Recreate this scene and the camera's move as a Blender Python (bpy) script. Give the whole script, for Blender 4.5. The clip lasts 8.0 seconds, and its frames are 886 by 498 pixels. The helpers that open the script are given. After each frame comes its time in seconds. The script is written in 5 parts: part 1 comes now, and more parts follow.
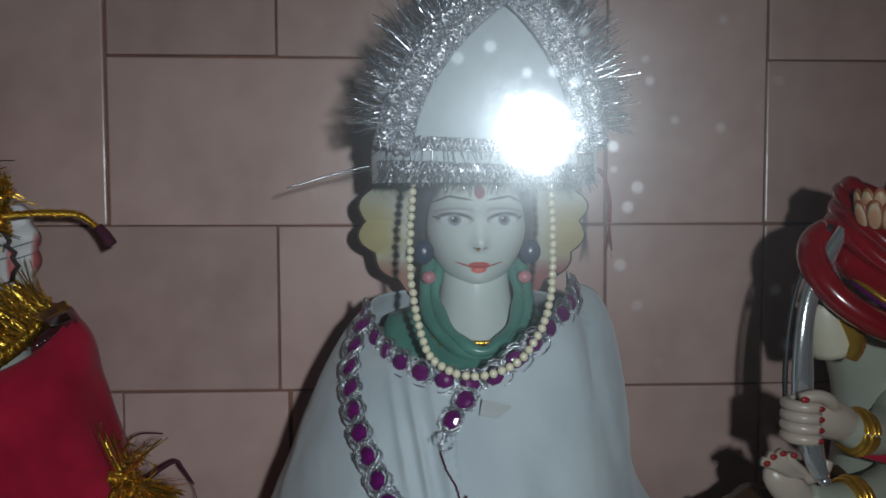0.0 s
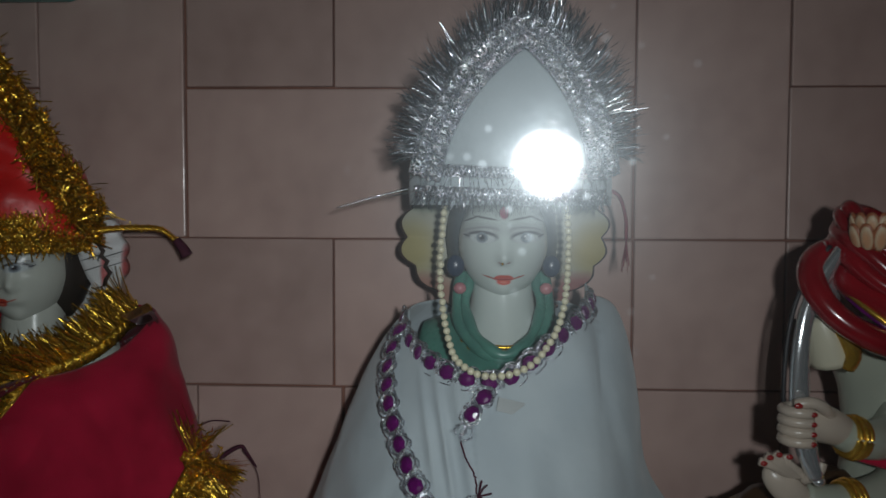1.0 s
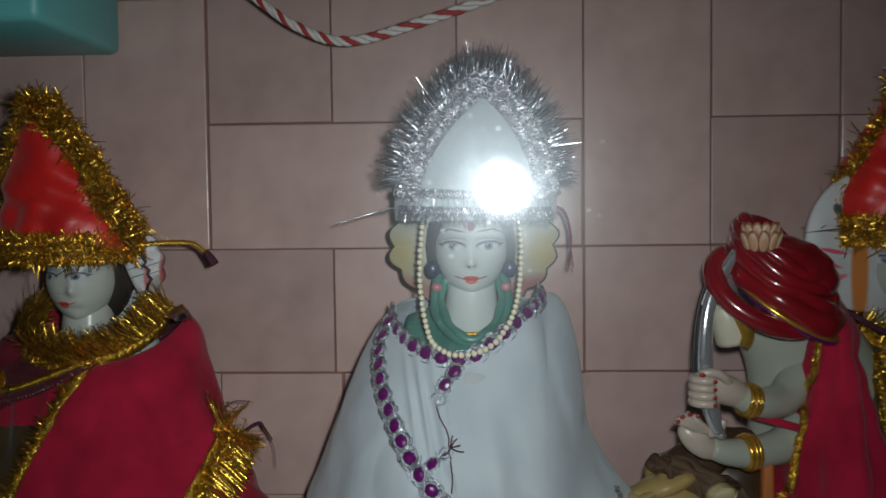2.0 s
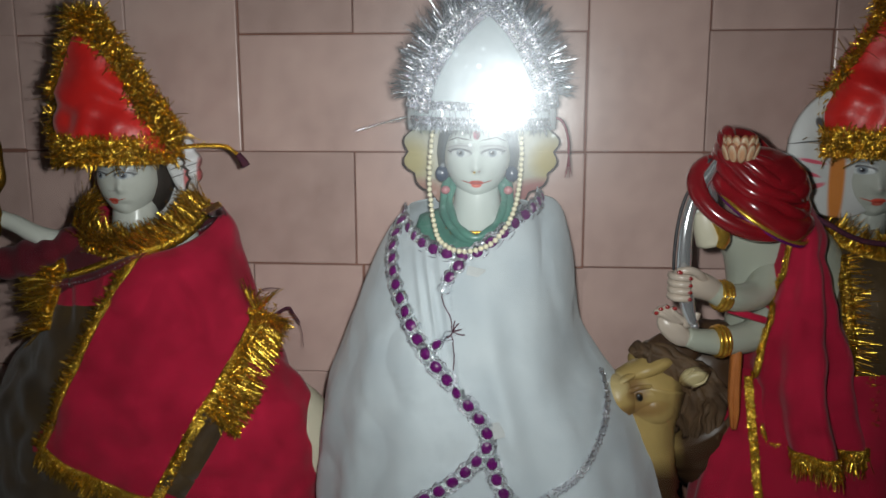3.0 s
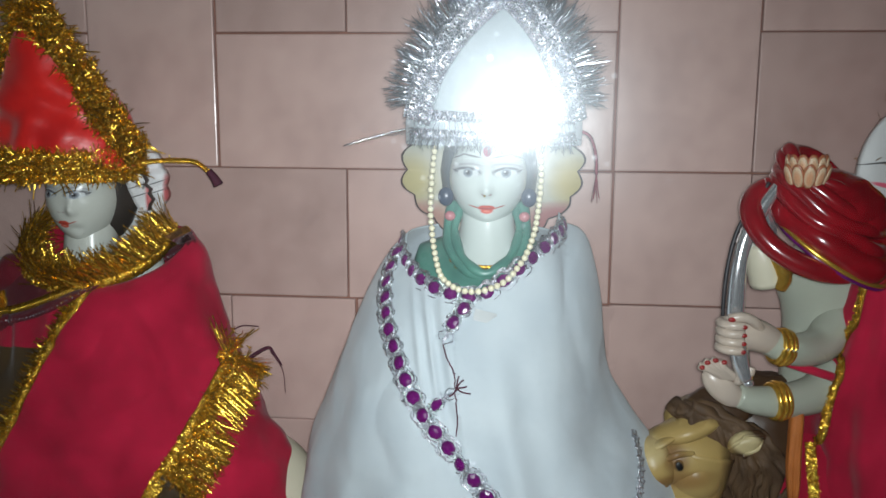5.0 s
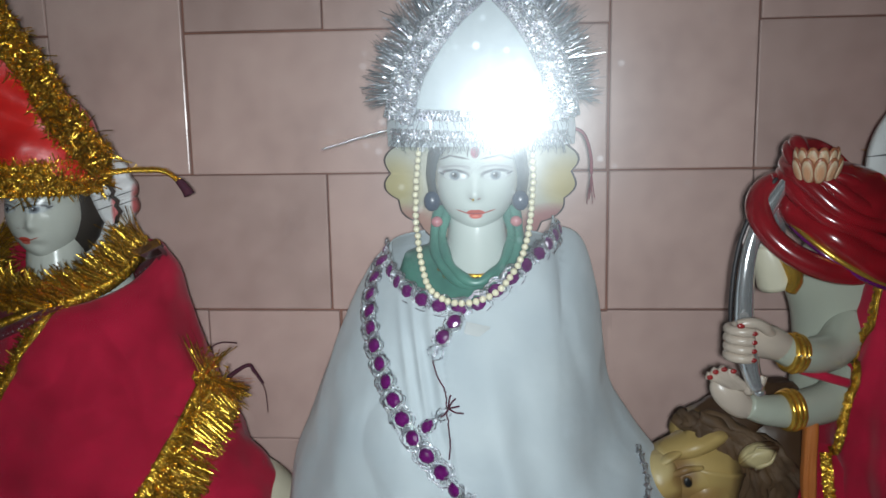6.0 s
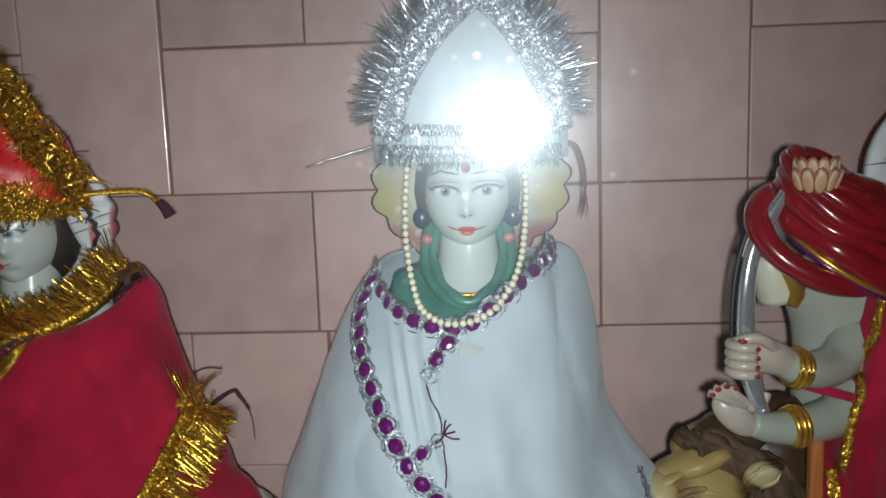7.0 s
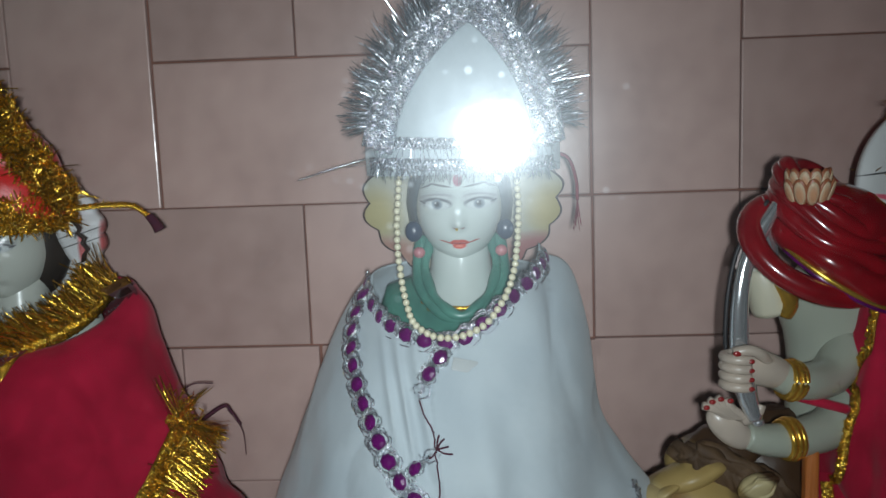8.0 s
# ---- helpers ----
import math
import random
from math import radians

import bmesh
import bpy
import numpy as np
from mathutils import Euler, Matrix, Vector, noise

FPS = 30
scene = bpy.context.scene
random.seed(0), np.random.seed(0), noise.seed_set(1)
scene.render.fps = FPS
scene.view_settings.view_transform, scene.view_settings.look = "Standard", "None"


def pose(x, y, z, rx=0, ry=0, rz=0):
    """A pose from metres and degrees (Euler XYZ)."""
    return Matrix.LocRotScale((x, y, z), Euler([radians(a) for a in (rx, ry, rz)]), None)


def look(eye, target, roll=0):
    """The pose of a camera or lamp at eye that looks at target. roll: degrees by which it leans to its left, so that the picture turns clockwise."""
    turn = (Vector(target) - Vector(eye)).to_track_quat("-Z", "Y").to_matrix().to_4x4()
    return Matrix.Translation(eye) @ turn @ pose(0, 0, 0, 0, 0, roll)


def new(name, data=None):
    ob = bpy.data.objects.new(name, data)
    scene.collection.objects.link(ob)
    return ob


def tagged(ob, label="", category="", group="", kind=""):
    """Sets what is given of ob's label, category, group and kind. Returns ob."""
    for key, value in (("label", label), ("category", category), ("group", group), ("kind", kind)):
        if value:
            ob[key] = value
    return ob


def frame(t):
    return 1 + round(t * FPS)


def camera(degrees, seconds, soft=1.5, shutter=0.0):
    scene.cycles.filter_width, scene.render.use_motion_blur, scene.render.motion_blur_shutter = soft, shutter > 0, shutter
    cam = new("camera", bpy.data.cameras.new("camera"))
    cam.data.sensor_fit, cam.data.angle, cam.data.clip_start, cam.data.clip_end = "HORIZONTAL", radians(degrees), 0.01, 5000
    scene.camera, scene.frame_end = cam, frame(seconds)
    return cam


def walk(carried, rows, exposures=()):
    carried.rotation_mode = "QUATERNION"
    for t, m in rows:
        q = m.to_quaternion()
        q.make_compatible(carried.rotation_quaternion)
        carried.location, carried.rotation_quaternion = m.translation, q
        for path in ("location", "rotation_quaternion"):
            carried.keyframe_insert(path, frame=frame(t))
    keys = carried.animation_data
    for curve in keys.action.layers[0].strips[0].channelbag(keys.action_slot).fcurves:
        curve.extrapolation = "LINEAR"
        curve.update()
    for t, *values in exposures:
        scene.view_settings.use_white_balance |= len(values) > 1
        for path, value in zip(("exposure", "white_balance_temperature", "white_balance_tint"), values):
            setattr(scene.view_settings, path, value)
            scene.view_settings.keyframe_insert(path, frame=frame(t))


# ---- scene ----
cam = camera(56.3, 8.0, soft=1.5, shutter=0.4)
PATH = [
    (0, (-0.016, -0.013, 1.323), (0.093, 1.981, 1.203), -0.1),
    (0.5, (-0.004, -0.045, 1.328), (0.026, 1.950, 1.212), 0.0),
    (1, (0.031, -0.112, 1.34), (-0.048, 1.883, 1.229), 0.2),
    (2.3, (0.097, -0.372, 1.362), (0.018, 1.625, 1.271), -1.0),
    (2.5, (0.129, -0.39, 1.401), (-0.007, 1.593, 1.182), -1.2),
    (2.7, (0.118, -0.413, 1.391), (-0.022, 1.563, 1.120), -0.8),
    (2.85, (0.110, -0.430, 1.384), (-0.033, 1.540, 1.074), -0.4),
    (3, (0.102, -0.447, 1.376), (-0.044, 1.517, 1.028), -0.1),
    (3.5, (0.096, -0.411, 1.37), (-0.087, 1.552, 1.037), 1.0),
    (4, (0.094, -0.353, 1.367), (-0.08, 1.616, 1.061), 1.2),
    (4.5, (0.097, -0.298, 1.373), (-0.077, 1.669, 1.059), 0.9),
    (6, (0.094, -0.185, 1.372), (-0.054, 1.784, 1.053), -1.0),
    (6.5, (0.086, -0.165, 1.377), (-0.037, 1.806, 1.065), -1.6),
    (7, (0.084, -0.154, 1.373), (-0.025, 1.822, 1.085), -1.9),
    (7.5, (0.084, -0.15, 1.375), (-0.014, 1.829, 1.101), -2.2),
    (8, (0.084, -0.149, 1.375), (-0.006, 1.832, 1.112), -2.1),
]
walk(cam, [(t, look(eye, target, roll)) for t, eye, target, roll in PATH],
     exposures=[(0.0, -0.5, 6200, 10), (0.5, -1.1, 6450, 10), (1.2, -0.75, 6450, 10), (2.3, -0.05, 6450, 11), (3.0, 0.4, 6800, 12),
                (4.5, 0.75, 6500, 11), (6.0, 0.5, 6350, 10), (6.5, 0.42, 6330, 9), (7.0, 0.42, 6320, 9), (8.0, 0.15, 6200, 8)])

# ---- light: one torch held beside the camera's way, and a faint room ----
world = bpy.data.worlds.new("room_dusk")
world.use_nodes = True
world.node_tree.nodes["Background"].inputs[0].default_value = (0.75, 0.85, 1.0, 1)
world.node_tree.nodes["Background"].inputs[1].default_value = 0.018
scene.world = world
torch_data = bpy.data.lights.new("torch", "AREA")
torch_data.shape, torch_data.size = "DISK", 0.034
torch_data.energy, torch_data.color = 3.1, (0.93, 0.98, 1.0)
torch_data.spread = radians(112)
torch = new("torch", torch_data)
torch.matrix_world = look((0.100, -0.25, 1.378), (-0.08, 1.0, 1.13))


# ---- materials ----
def node_mat(name):
    m = bpy.data.materials.new(name)
    m.use_nodes = True
    nt = m.node_tree
    return m, nt, nt.nodes["Principled BSDF"]


def put(nt, kind, **sockets):
    n = nt.nodes.new(kind)
    for k, v in sockets.items():
        n.inputs[k.replace("_", " ")].default_value = v
    return n


def object_coords(nt):
    return put(nt, "ShaderNodeTexCoord").outputs["Object"]


def surface(name, a, b, rough=0.5, metal=0.0, scale=30.0, fine=400.0, bump=0.1, depth=0.002, coat=0.0, sheen=0.0, vary=0.0, stretch=None, spec=0.5):
    """Two colours mixed by broad noise, fine relief, uneven gloss."""
    m, nt, p = node_mat(name)
    co = object_coords(nt)
    if stretch:
        mp = put(nt, "ShaderNodeMapping")
        mp.inputs["Scale"].default_value = stretch
        nt.links.new(co, mp.inputs[0])
        co = mp.outputs[0]
    n1 = put(nt, "ShaderNodeTexNoise", Scale=scale, Detail=6.0, Roughness=0.6)
    n2 = put(nt, "ShaderNodeTexNoise", Scale=fine, Detail=3.0)
    for n in (n1, n2):
        nt.links.new(co, n.inputs["Vector"])
    mix = nt.nodes.new("ShaderNodeMix")
    mix.data_type = "RGBA"
    mix.inputs[6].default_value, mix.inputs[7].default_value = (*a, 1), (*b, 1)
    ramp = put(nt, "ShaderNodeMapRange", From_Min=0.3, From_Max=0.7)
    nt.links.new(n1.outputs[0], ramp.inputs[0])
    nt.links.new(ramp.outputs[0], mix.inputs[0])
    col = mix.outputs[2]
    if vary:
        info = put(nt, "ShaderNodeObjectInfo")
        mr = put(nt, "ShaderNodeMapRange", To_Min=1 - vary, To_Max=1 + vary)
        nt.links.new(info.outputs["Random"], mr.inputs[0])
        hs = put(nt, "ShaderNodeHueSaturation")
        nt.links.new(mr.outputs[0], hs.inputs["Value"])
        nt.links.new(col, hs.inputs["Color"])
        col = hs.outputs[0]
    nt.links.new(col, p.inputs["Base Color"])
    rr = put(nt, "ShaderNodeMapRange", To_Min=max(0.02, rough - 0.1), To_Max=min(1, rough + 0.1))
    nt.links.new(n1.outputs[0], rr.inputs[0])
    nt.links.new(rr.outputs[0], p.inputs["Roughness"])
    p.inputs["Metallic"].default_value = metal
    p.inputs["Coat Weight"].default_value = coat
    p.inputs["Coat Roughness"].default_value = 0.08
    p.inputs["Sheen Weight"].default_value = sheen
    p.inputs["Specular IOR Level"].default_value = spec
    bp = put(nt, "ShaderNodeBump", Strength=bump, Distance=depth)
    nt.links.new(n2.outputs[0], bp.inputs["Height"])
    nt.links.new(bp.outputs[0], p.inputs["Normal"])
    return m


def woven(name, a, b, rough, sheen, threads=900.0, broad=9.0, spec=0.3):
    """Cloth: crossed threads, broad creases and faint blotches."""
    m = surface(name, a, b, rough, scale=14, fine=60, bump=0.35, depth=0.004, sheen=sheen, spec=spec)
    nt = m.node_tree
    p = nt.nodes["Principled BSDF"]
    old = p.inputs["Normal"].links[0].from_socket
    co = object_coords(nt)
    w1 = put(nt, "ShaderNodeTexWave", Scale=threads, Distortion=1.0)
    w2 = put(nt, "ShaderNodeTexWave", Scale=threads, Distortion=1.0)
    w2.bands_direction = "Z"
    add = nt.nodes.new("ShaderNodeMath")
    for i, w in enumerate((w1, w2)):
        nt.links.new(co, w.inputs["Vector"])
        nt.links.new(w.outputs["Fac"], add.inputs[i])
    bp = put(nt, "ShaderNodeBump", Strength=0.15, Distance=0.0005)
    nt.links.new(add.outputs[0], bp.inputs["Height"])
    nt.links.new(old, bp.inputs["Normal"])
    nt.links.new(bp.outputs[0], p.inputs["Normal"])
    return m


M = {
    "tile": surface("glazed_tile", (0.60, 0.425, 0.38), (0.46, 0.315, 0.28), 0.24, scale=11, fine=40, bump=0.10, depth=0.004, vary=0.10),
    "grout": surface("grout", (0.20, 0.095, 0.07), (0.30, 0.14, 0.10), 0.9, scale=25, fine=300, bump=0.4),
    "plaster": surface("plaster", (0.30, 0.27, 0.25), (0.24, 0.21, 0.20), 0.85, scale=3, fine=60, bump=0.3),
    "ledge": surface("ledge_stone", (0.42, 0.38, 0.35), (0.33, 0.29, 0.26), 0.35, scale=8, fine=90, bump=0.1),
    "white_cloth": woven("white_cotton", (0.50, 0.555, 0.58), (0.41, 0.465, 0.50), 0.75, 0.25),
    "red_cloth": woven("red_felt", (0.47, 0.012, 0.045), (0.26, 0.006, 0.023), 0.9, 0.14, threads=600, spec=0.12),
    "red_satin": surface("red_satin", (0.78, 0.018, 0.012), (0.42, 0.006, 0.008), 0.42, scale=12, fine=40, bump=0.35, depth=0.004, sheen=0.2),
    "gold": surface("gold_tinsel", (0.98, 0.66, 0.09), (0.66, 0.36, 0.03), 0.26, metal=0.9, scale=80, fine=500, bump=0.3),
    "silver": surface("silver_tinsel", (0.86, 0.89, 0.92), (0.6, 0.63, 0.67), 0.16, metal=0.95, scale=90, fine=500, bump=0.3),
    "purple": surface("purple_gem", (0.14, 0.006, 0.13), (0.06, 0.003, 0.06), 0.16, scale=60, fine=300, bump=0.05, coat=0.6),
    "silver_wire": surface("silver_wire", (0.80, 0.82, 0.86), (0.42, 0.44, 0.50), 0.27, metal=0.9, scale=160, fine=700, bump=0.5),
    # dark copy of the silver: shade among wires and strands put into colour
    "silver_dark": surface("shaded_tinsel", (0.26, 0.28, 0.31), (0.12, 0.13, 0.15), 0.3, metal=0.9, scale=120, fine=600, bump=0.4),
    # dull gold of lace and prop; in the trims, shade put into colour
    "gold_dark": surface("dull_and_shaded_gold", (0.32, 0.17, 0.015), (0.14, 0.07, 0.008), 0.35, metal=0.8, scale=120, fine=600, bump=0.4),
    "pearl": surface("pearl", (0.78, 0.72, 0.50), (0.70, 0.66, 0.48), 0.22, scale=50, fine=300, bump=0.02, coat=0.5),
    "red_gloss": surface("red_lacquer", (0.27, 0.006, 0.012), (0.15, 0.003, 0.006), 0.2, scale=25, fine=150, bump=0.04, coat=0.6),
    "thread": surface("maroon_thread", (0.09, 0.012, 0.025), (0.05, 0.008, 0.03), 0.8, scale=200, fine=900, bump=0.5),
    "red_thread": surface("red_thread", (0.26, 0.025, 0.04), (0.16, 0.015, 0.03), 0.7, scale=200, fine=900, bump=0.5),
    "teal": surface("teal_plastic", (0.16, 0.55, 0.53), (0.13, 0.48, 0.48), 0.4, scale=10, fine=100, bump=0.05),
    "steel": surface("silver_paint", (0.80, 0.82, 0.83), (0.66, 0.68, 0.70), 0.13, metal=0.8, scale=40, fine=300, bump=0.08),
    "orange": surface("orange_paint", (0.52, 0.17, 0.035), (0.38, 0.11, 0.02), 0.5, scale=25, fine=250, bump=0.1),
    "cream": surface("cream_paint", (0.62, 0.58, 0.44), (0.52, 0.49, 0.38), 0.35, scale=14, fine=200, bump=0.05),
    # black for drawn shade: hat braid gaps and the line beside the blade
    "black": surface("shade_black", (0.015, 0.014, 0.016), (0.03, 0.027, 0.03), 0.5, scale=30, fine=300, bump=0.1),
}


def glass_mat():
    """Clear glass with a greasy film and specks of dust; film and dust only scatter its gloss."""
    m, nt, p = node_mat("dusty_glass")
    nt.nodes.remove(p)
    out = nt.nodes["Material Output"]
    co = object_coords(nt)
    clear = put(nt, "ShaderNodeBsdfTransparent")
    clear.inputs[0].default_value = (0.97, 0.985, 0.98, 1)
    smear = put(nt, "ShaderNodeTexNoise", Scale=52.0, Detail=7.0, Roughness=0.73)
    dust = put(nt, "ShaderNodeTexVoronoi", Scale=60.0)
    for n in (smear, dust):
        nt.links.new(co, n.inputs["Vector"])
    bp = put(nt, "ShaderNodeBump", Strength=0.135, Distance=0.0006)
    nt.links.new(smear.outputs[0], bp.inputs["Height"])
    sharp = put(nt, "ShaderNodeBsdfGlossy", Roughness=0.035)
    soft = put(nt, "ShaderNodeBsdfGlossy", Roughness=0.17)
    wide = put(nt, "ShaderNodeBsdfGlossy", Roughness=0.30)
    soft.inputs["Color"].default_value = (0.86, 0.95, 1.0, 1)
    wide.inputs["Color"].default_value = (0.86, 0.95, 1.0, 1)
    for g in (sharp, soft):
        nt.links.new(bp.outputs[0], g.inputs["Normal"])
    fres = put(nt, "ShaderNodeFresnel", IOR=1.45)
    greasy = put(nt, "ShaderNodeMapRange", From_Min=0.42, From_Max=0.62, To_Min=0.004, To_Max=0.06)
    nt.links.new(smear.outputs[0], greasy.inputs[0])
    speck = put(nt, "ShaderNodeMapRange", From_Min=0.13, From_Max=0.07, To_Min=0.0036, To_Max=0.014)
    nt.links.new(dust.outputs["Distance"], speck.inputs[0])
    def mixed(fac, a, b):
        n = put(nt, "ShaderNodeMixShader")
        nt.links.new(fac, n.inputs[0])
        nt.links.new(a, n.inputs[1])
        nt.links.new(b, n.inputs[2])
        return n.outputs[0]
    gloss = mixed(greasy.outputs[0], sharp.outputs[0], soft.outputs[0])
    pane_look = mixed(fres.outputs[0], clear.outputs[0], gloss)
    nt.links.new(mixed(speck.outputs[0], pane_look, wide.outputs[0]), out.inputs[0])
    return m


M["glass"] = glass_mat()


def ellipse(nt, xyz, cx, cz, rx, rz, soft=0.25, tilt=0.0):
    """1 inside an ellipse of the x-z plane, 0 outside."""
    def calc(op, a, b):
        n = nt.nodes.new("ShaderNodeMath")
        n.operation = op
        for i, v in enumerate((a, b)):
            if isinstance(v, (int, float)):
                n.inputs[i].default_value = v
            else:
                nt.links.new(v, n.inputs[i])
        return n.outputs[0]
    dx, dz = calc("SUBTRACT", xyz[0], cx), calc("SUBTRACT", xyz[2], cz)
    c, s = math.cos(tilt), math.sin(tilt)
    u = calc("DIVIDE", calc("ADD", calc("MULTIPLY", dx, c), calc("MULTIPLY", dz, s)), rx)
    v = calc("DIVIDE", calc("SUBTRACT", calc("MULTIPLY", dz, c), calc("MULTIPLY", dx, s)), rz)
    r = calc("ADD", calc("MULTIPLY", u, u), calc("MULTIPLY", v, v))
    mr = put(nt, "ShaderNodeMapRange", From_Min=1 + soft, From_Max=1 - soft)
    nt.links.new(r, mr.inputs[0])
    return mr.outputs[0]


def painted(name, base, spots, rough=0.42):
    """A glossy painted stone with painted shapes: (colour, cx, cz, rx, rz, soft, tilt) in the thing's own x and z."""
    m = surface(name, base, tuple(c * 0.86 for c in base), rough, scale=18, fine=220, bump=0.05, spec=0.3)
    nt = m.node_tree
    p = nt.nodes["Principled BSDF"]
    col = p.inputs["Base Color"].links[0].from_socket
    sep = put(nt, "ShaderNodeSeparateXYZ")
    nt.links.new(object_coords(nt), sep.inputs[0])
    for colour, cx, cz, rx, rz, soft, tilt in spots:
        mask = ellipse(nt, sep.outputs, cx, cz, rx, rz, soft, tilt)
        mix = nt.nodes.new("ShaderNodeMix")
        mix.data_type = "RGBA"
        mix.inputs[7].default_value = (*colour, 1)
        nt.links.new(mask, mix.inputs[0])
        nt.links.new(col, mix.inputs[6])
        col = mix.outputs[2]
    nt.links.new(col, p.inputs["Base Color"])
    return m


def face_spots(cx, cz, w):
    """Painted lips, eyes and brows on a face w half-widths wide."""
    k = w / 0.046
    line, lip, white = (0.10, 0.10, 0.11), (0.62, 0.085, 0.055), (0.56, 0.60, 0.60)
    s = []
    for side in (-1, 1):
        ex = cx + side * 0.0235 * k
        s += [((0.40, 0.42, 0.42), ex, cz + 0.0065 * k, 0.0195 * k, 0.0085 * k, 0.8, side * -0.10),
              ((0.25, 0.25, 0.26), ex + side * 0.001 * k, cz + 0.0078 * k, 0.0170 * k, 0.0042 * k, 0.5, side * -0.06),
              ((0.50, 0.53, 0.52), ex + side * 0.001 * k, cz + 0.0062 * k, 0.0165 * k, 0.0040 * k, 0.5, side * -0.06),
              (line, ex, cz + 0.0016 * k, 0.0166 * k, 0.0064 * k, 0.30, side * 0.06),
              (white, ex, cz - 0.0004 * k, 0.0148 * k, 0.0050 * k, 0.30, side * 0.05),
              (line, ex + side * 0.0165 * k, cz + 0.0026 * k, 0.0040 * k, 0.0010 * k, 0.5, side * 0.35),
              ((0.24, 0.28, 0.31), ex, cz + 0.0006 * k, 0.0062 * k, 0.0056 * k, 0.3, 0),
              ((0.12, 0.13, 0.15), ex, cz + 0.0006 * k, 0.0040 * k, 0.0038 * k, 0.4, 0),
              ((0.015, 0.015, 0.02), ex, cz + 0.0008 * k, 0.0024 * k, 0.0024 * k, 0.4, 0),
              # pale dot: a glint put into each eye's colour
              ((0.70, 0.72, 0.72), ex - 0.0016 * k, cz + 0.0022 * k, 0.0010 * k, 0.0010 * k, 0.4, 0),
              ((0.14, 0.13, 0.13), ex - side * 0.004 * k, cz + 0.0212 * k, 0.0125 * k, 0.0012 * k, 0.6, side * 0.17),
              ((0.14, 0.13, 0.13), ex + side * 0.011 * k, cz + 0.0206 * k, 0.0088 * k, 0.0011 * k, 0.6, side * -0.36),
              ((0.42, 0.12, 0.09), cx + side * 0.0150 * k, cz - 0.0418 * k, 0.0080 * k, 0.0009 * k, 0.5, side * 0.30),
              ((0.36, 0.30, 0.28), cx + side * 0.0045 * k, cz - 0.0258 * k, 0.0026 * k, 0.0011 * k, 0.6, side * 0.3)]
    s += [(lip, cx - 0.0042 * k, cz - 0.0422 * k, 0.0064 * k, 0.0030 * k, 0.30, 0.16),
          (lip, cx + 0.0042 * k, cz - 0.0422 * k, 0.0064 * k, 0.0030 * k, 0.30, -0.16),
          (lip, cx, cz - 0.0466 * k, 0.0076 * k, 0.0038 * k, 0.35, 0),
          # lighter dash: shine on the lower lip, put into its colour
          ((0.74, 0.22, 0.16), cx, cz - 0.0474 * k, 0.0044 * k, 0.0014 * k, 0.8, 0),
          ((0.30, 0.03, 0.03), cx, cz - 0.0440 * k, 0.0100 * k, 0.0006 * k, 0.5, 0),
          ((0.30, 0.04, 0.08), cx, cz + 0.027 * k, 0.0052 * k, 0.0068 * k, 0.4, 0)]
    return s


# ---- mesh helpers ----
def link_mesh(name, bm, material, parent=None, label="", smooth=True):
    me = bpy.data.meshes.new(name)
    bm.to_mesh(me)
    bm.free()
    for mt in (material if isinstance(material, (list, tuple)) else [material]):
        me.materials.append(mt)
    if smooth:
        for f in me.polygons:
            f.use_smooth = True
    ob = new(name, me)
    if parent:
        ob.parent = parent
    if label:
        ob["label"] = label
    return ob


def part(name, bm, material, parent, label="", smooth=True):
    return link_mesh(name, bm, material, parent, label, smooth)


def thing(name, label, category, group="", kind="", at=(0, 0, 0)):
    ob = new(name)
    ob.empty_display_size = 0.05
    ob.location = at
    return tagged(ob, label, category, group, kind)


def box(bm, x0, x1, y0, y1, z0, z1, bevel=0.0):
    r = bmesh.ops.create_cube(bm, size=1)
    vs = r["verts"]
    for v in vs:
        v.co = Vector(((x0 + x1) / 2 + v.co.x * (x1 - x0), (y0 + y1) / 2 + v.co.y * (y1 - y0), (z0 + z1) / 2 + v.co.z * (z1 - z0)))
    if bevel:
        es = {e for v in vs for e in v.link_edges}
        bmesh.ops.bevel(bm, geom=list(es), offset=bevel, segments=2, affect="EDGES", profile=0.5)
    return bm


def lerp_table(rows, z):
    """Rows (z, values...) with z falling: smooth values at z."""
    if z >= rows[0][0]:
        return rows[0][1:]
    for a, b in zip(rows, rows[1:]):
        if z >= b[0]:
            f = (a[0] - z) / (a[0] - b[0])
            return [p + (q - p) * f for p, q in zip(a[1:], b[1:])]
    return rows[-1][1:]


def spline(pts, n):
    """n+1 points along a Catmull-Rom curve through pts."""
    pts = [Vector(p) for p in pts]
    pts = [pts[0] * 2 - pts[1]] + pts + [pts[-1] * 2 - pts[-2]]
    segs = len(pts) - 3
    out = []
    for i in range(n + 1):
        u = i / n * segs
        k = min(int(u), segs - 1)
        t = u - k
        a, b, c, d = pts[k:k + 4]
        out.append(0.5 * ((2 * b) + (c - a) * t + (2 * a - 5 * b + 4 * c - d) * t * t + (3 * b - a - 3 * c + d) * t ** 3))
    return out


def resample(pts, step):
    """Points at even steps along a fine polyline."""
    out, left = [pts[0].copy()], step
    for a, b in zip(pts, pts[1:]):
        d = (b - a).length
        while d >= left and d > 1e-9:
            a = a + (b - a) * (left / d)
            out.append(a.copy())
            d = (b - a).length
            left = step
        left -= d
    return out


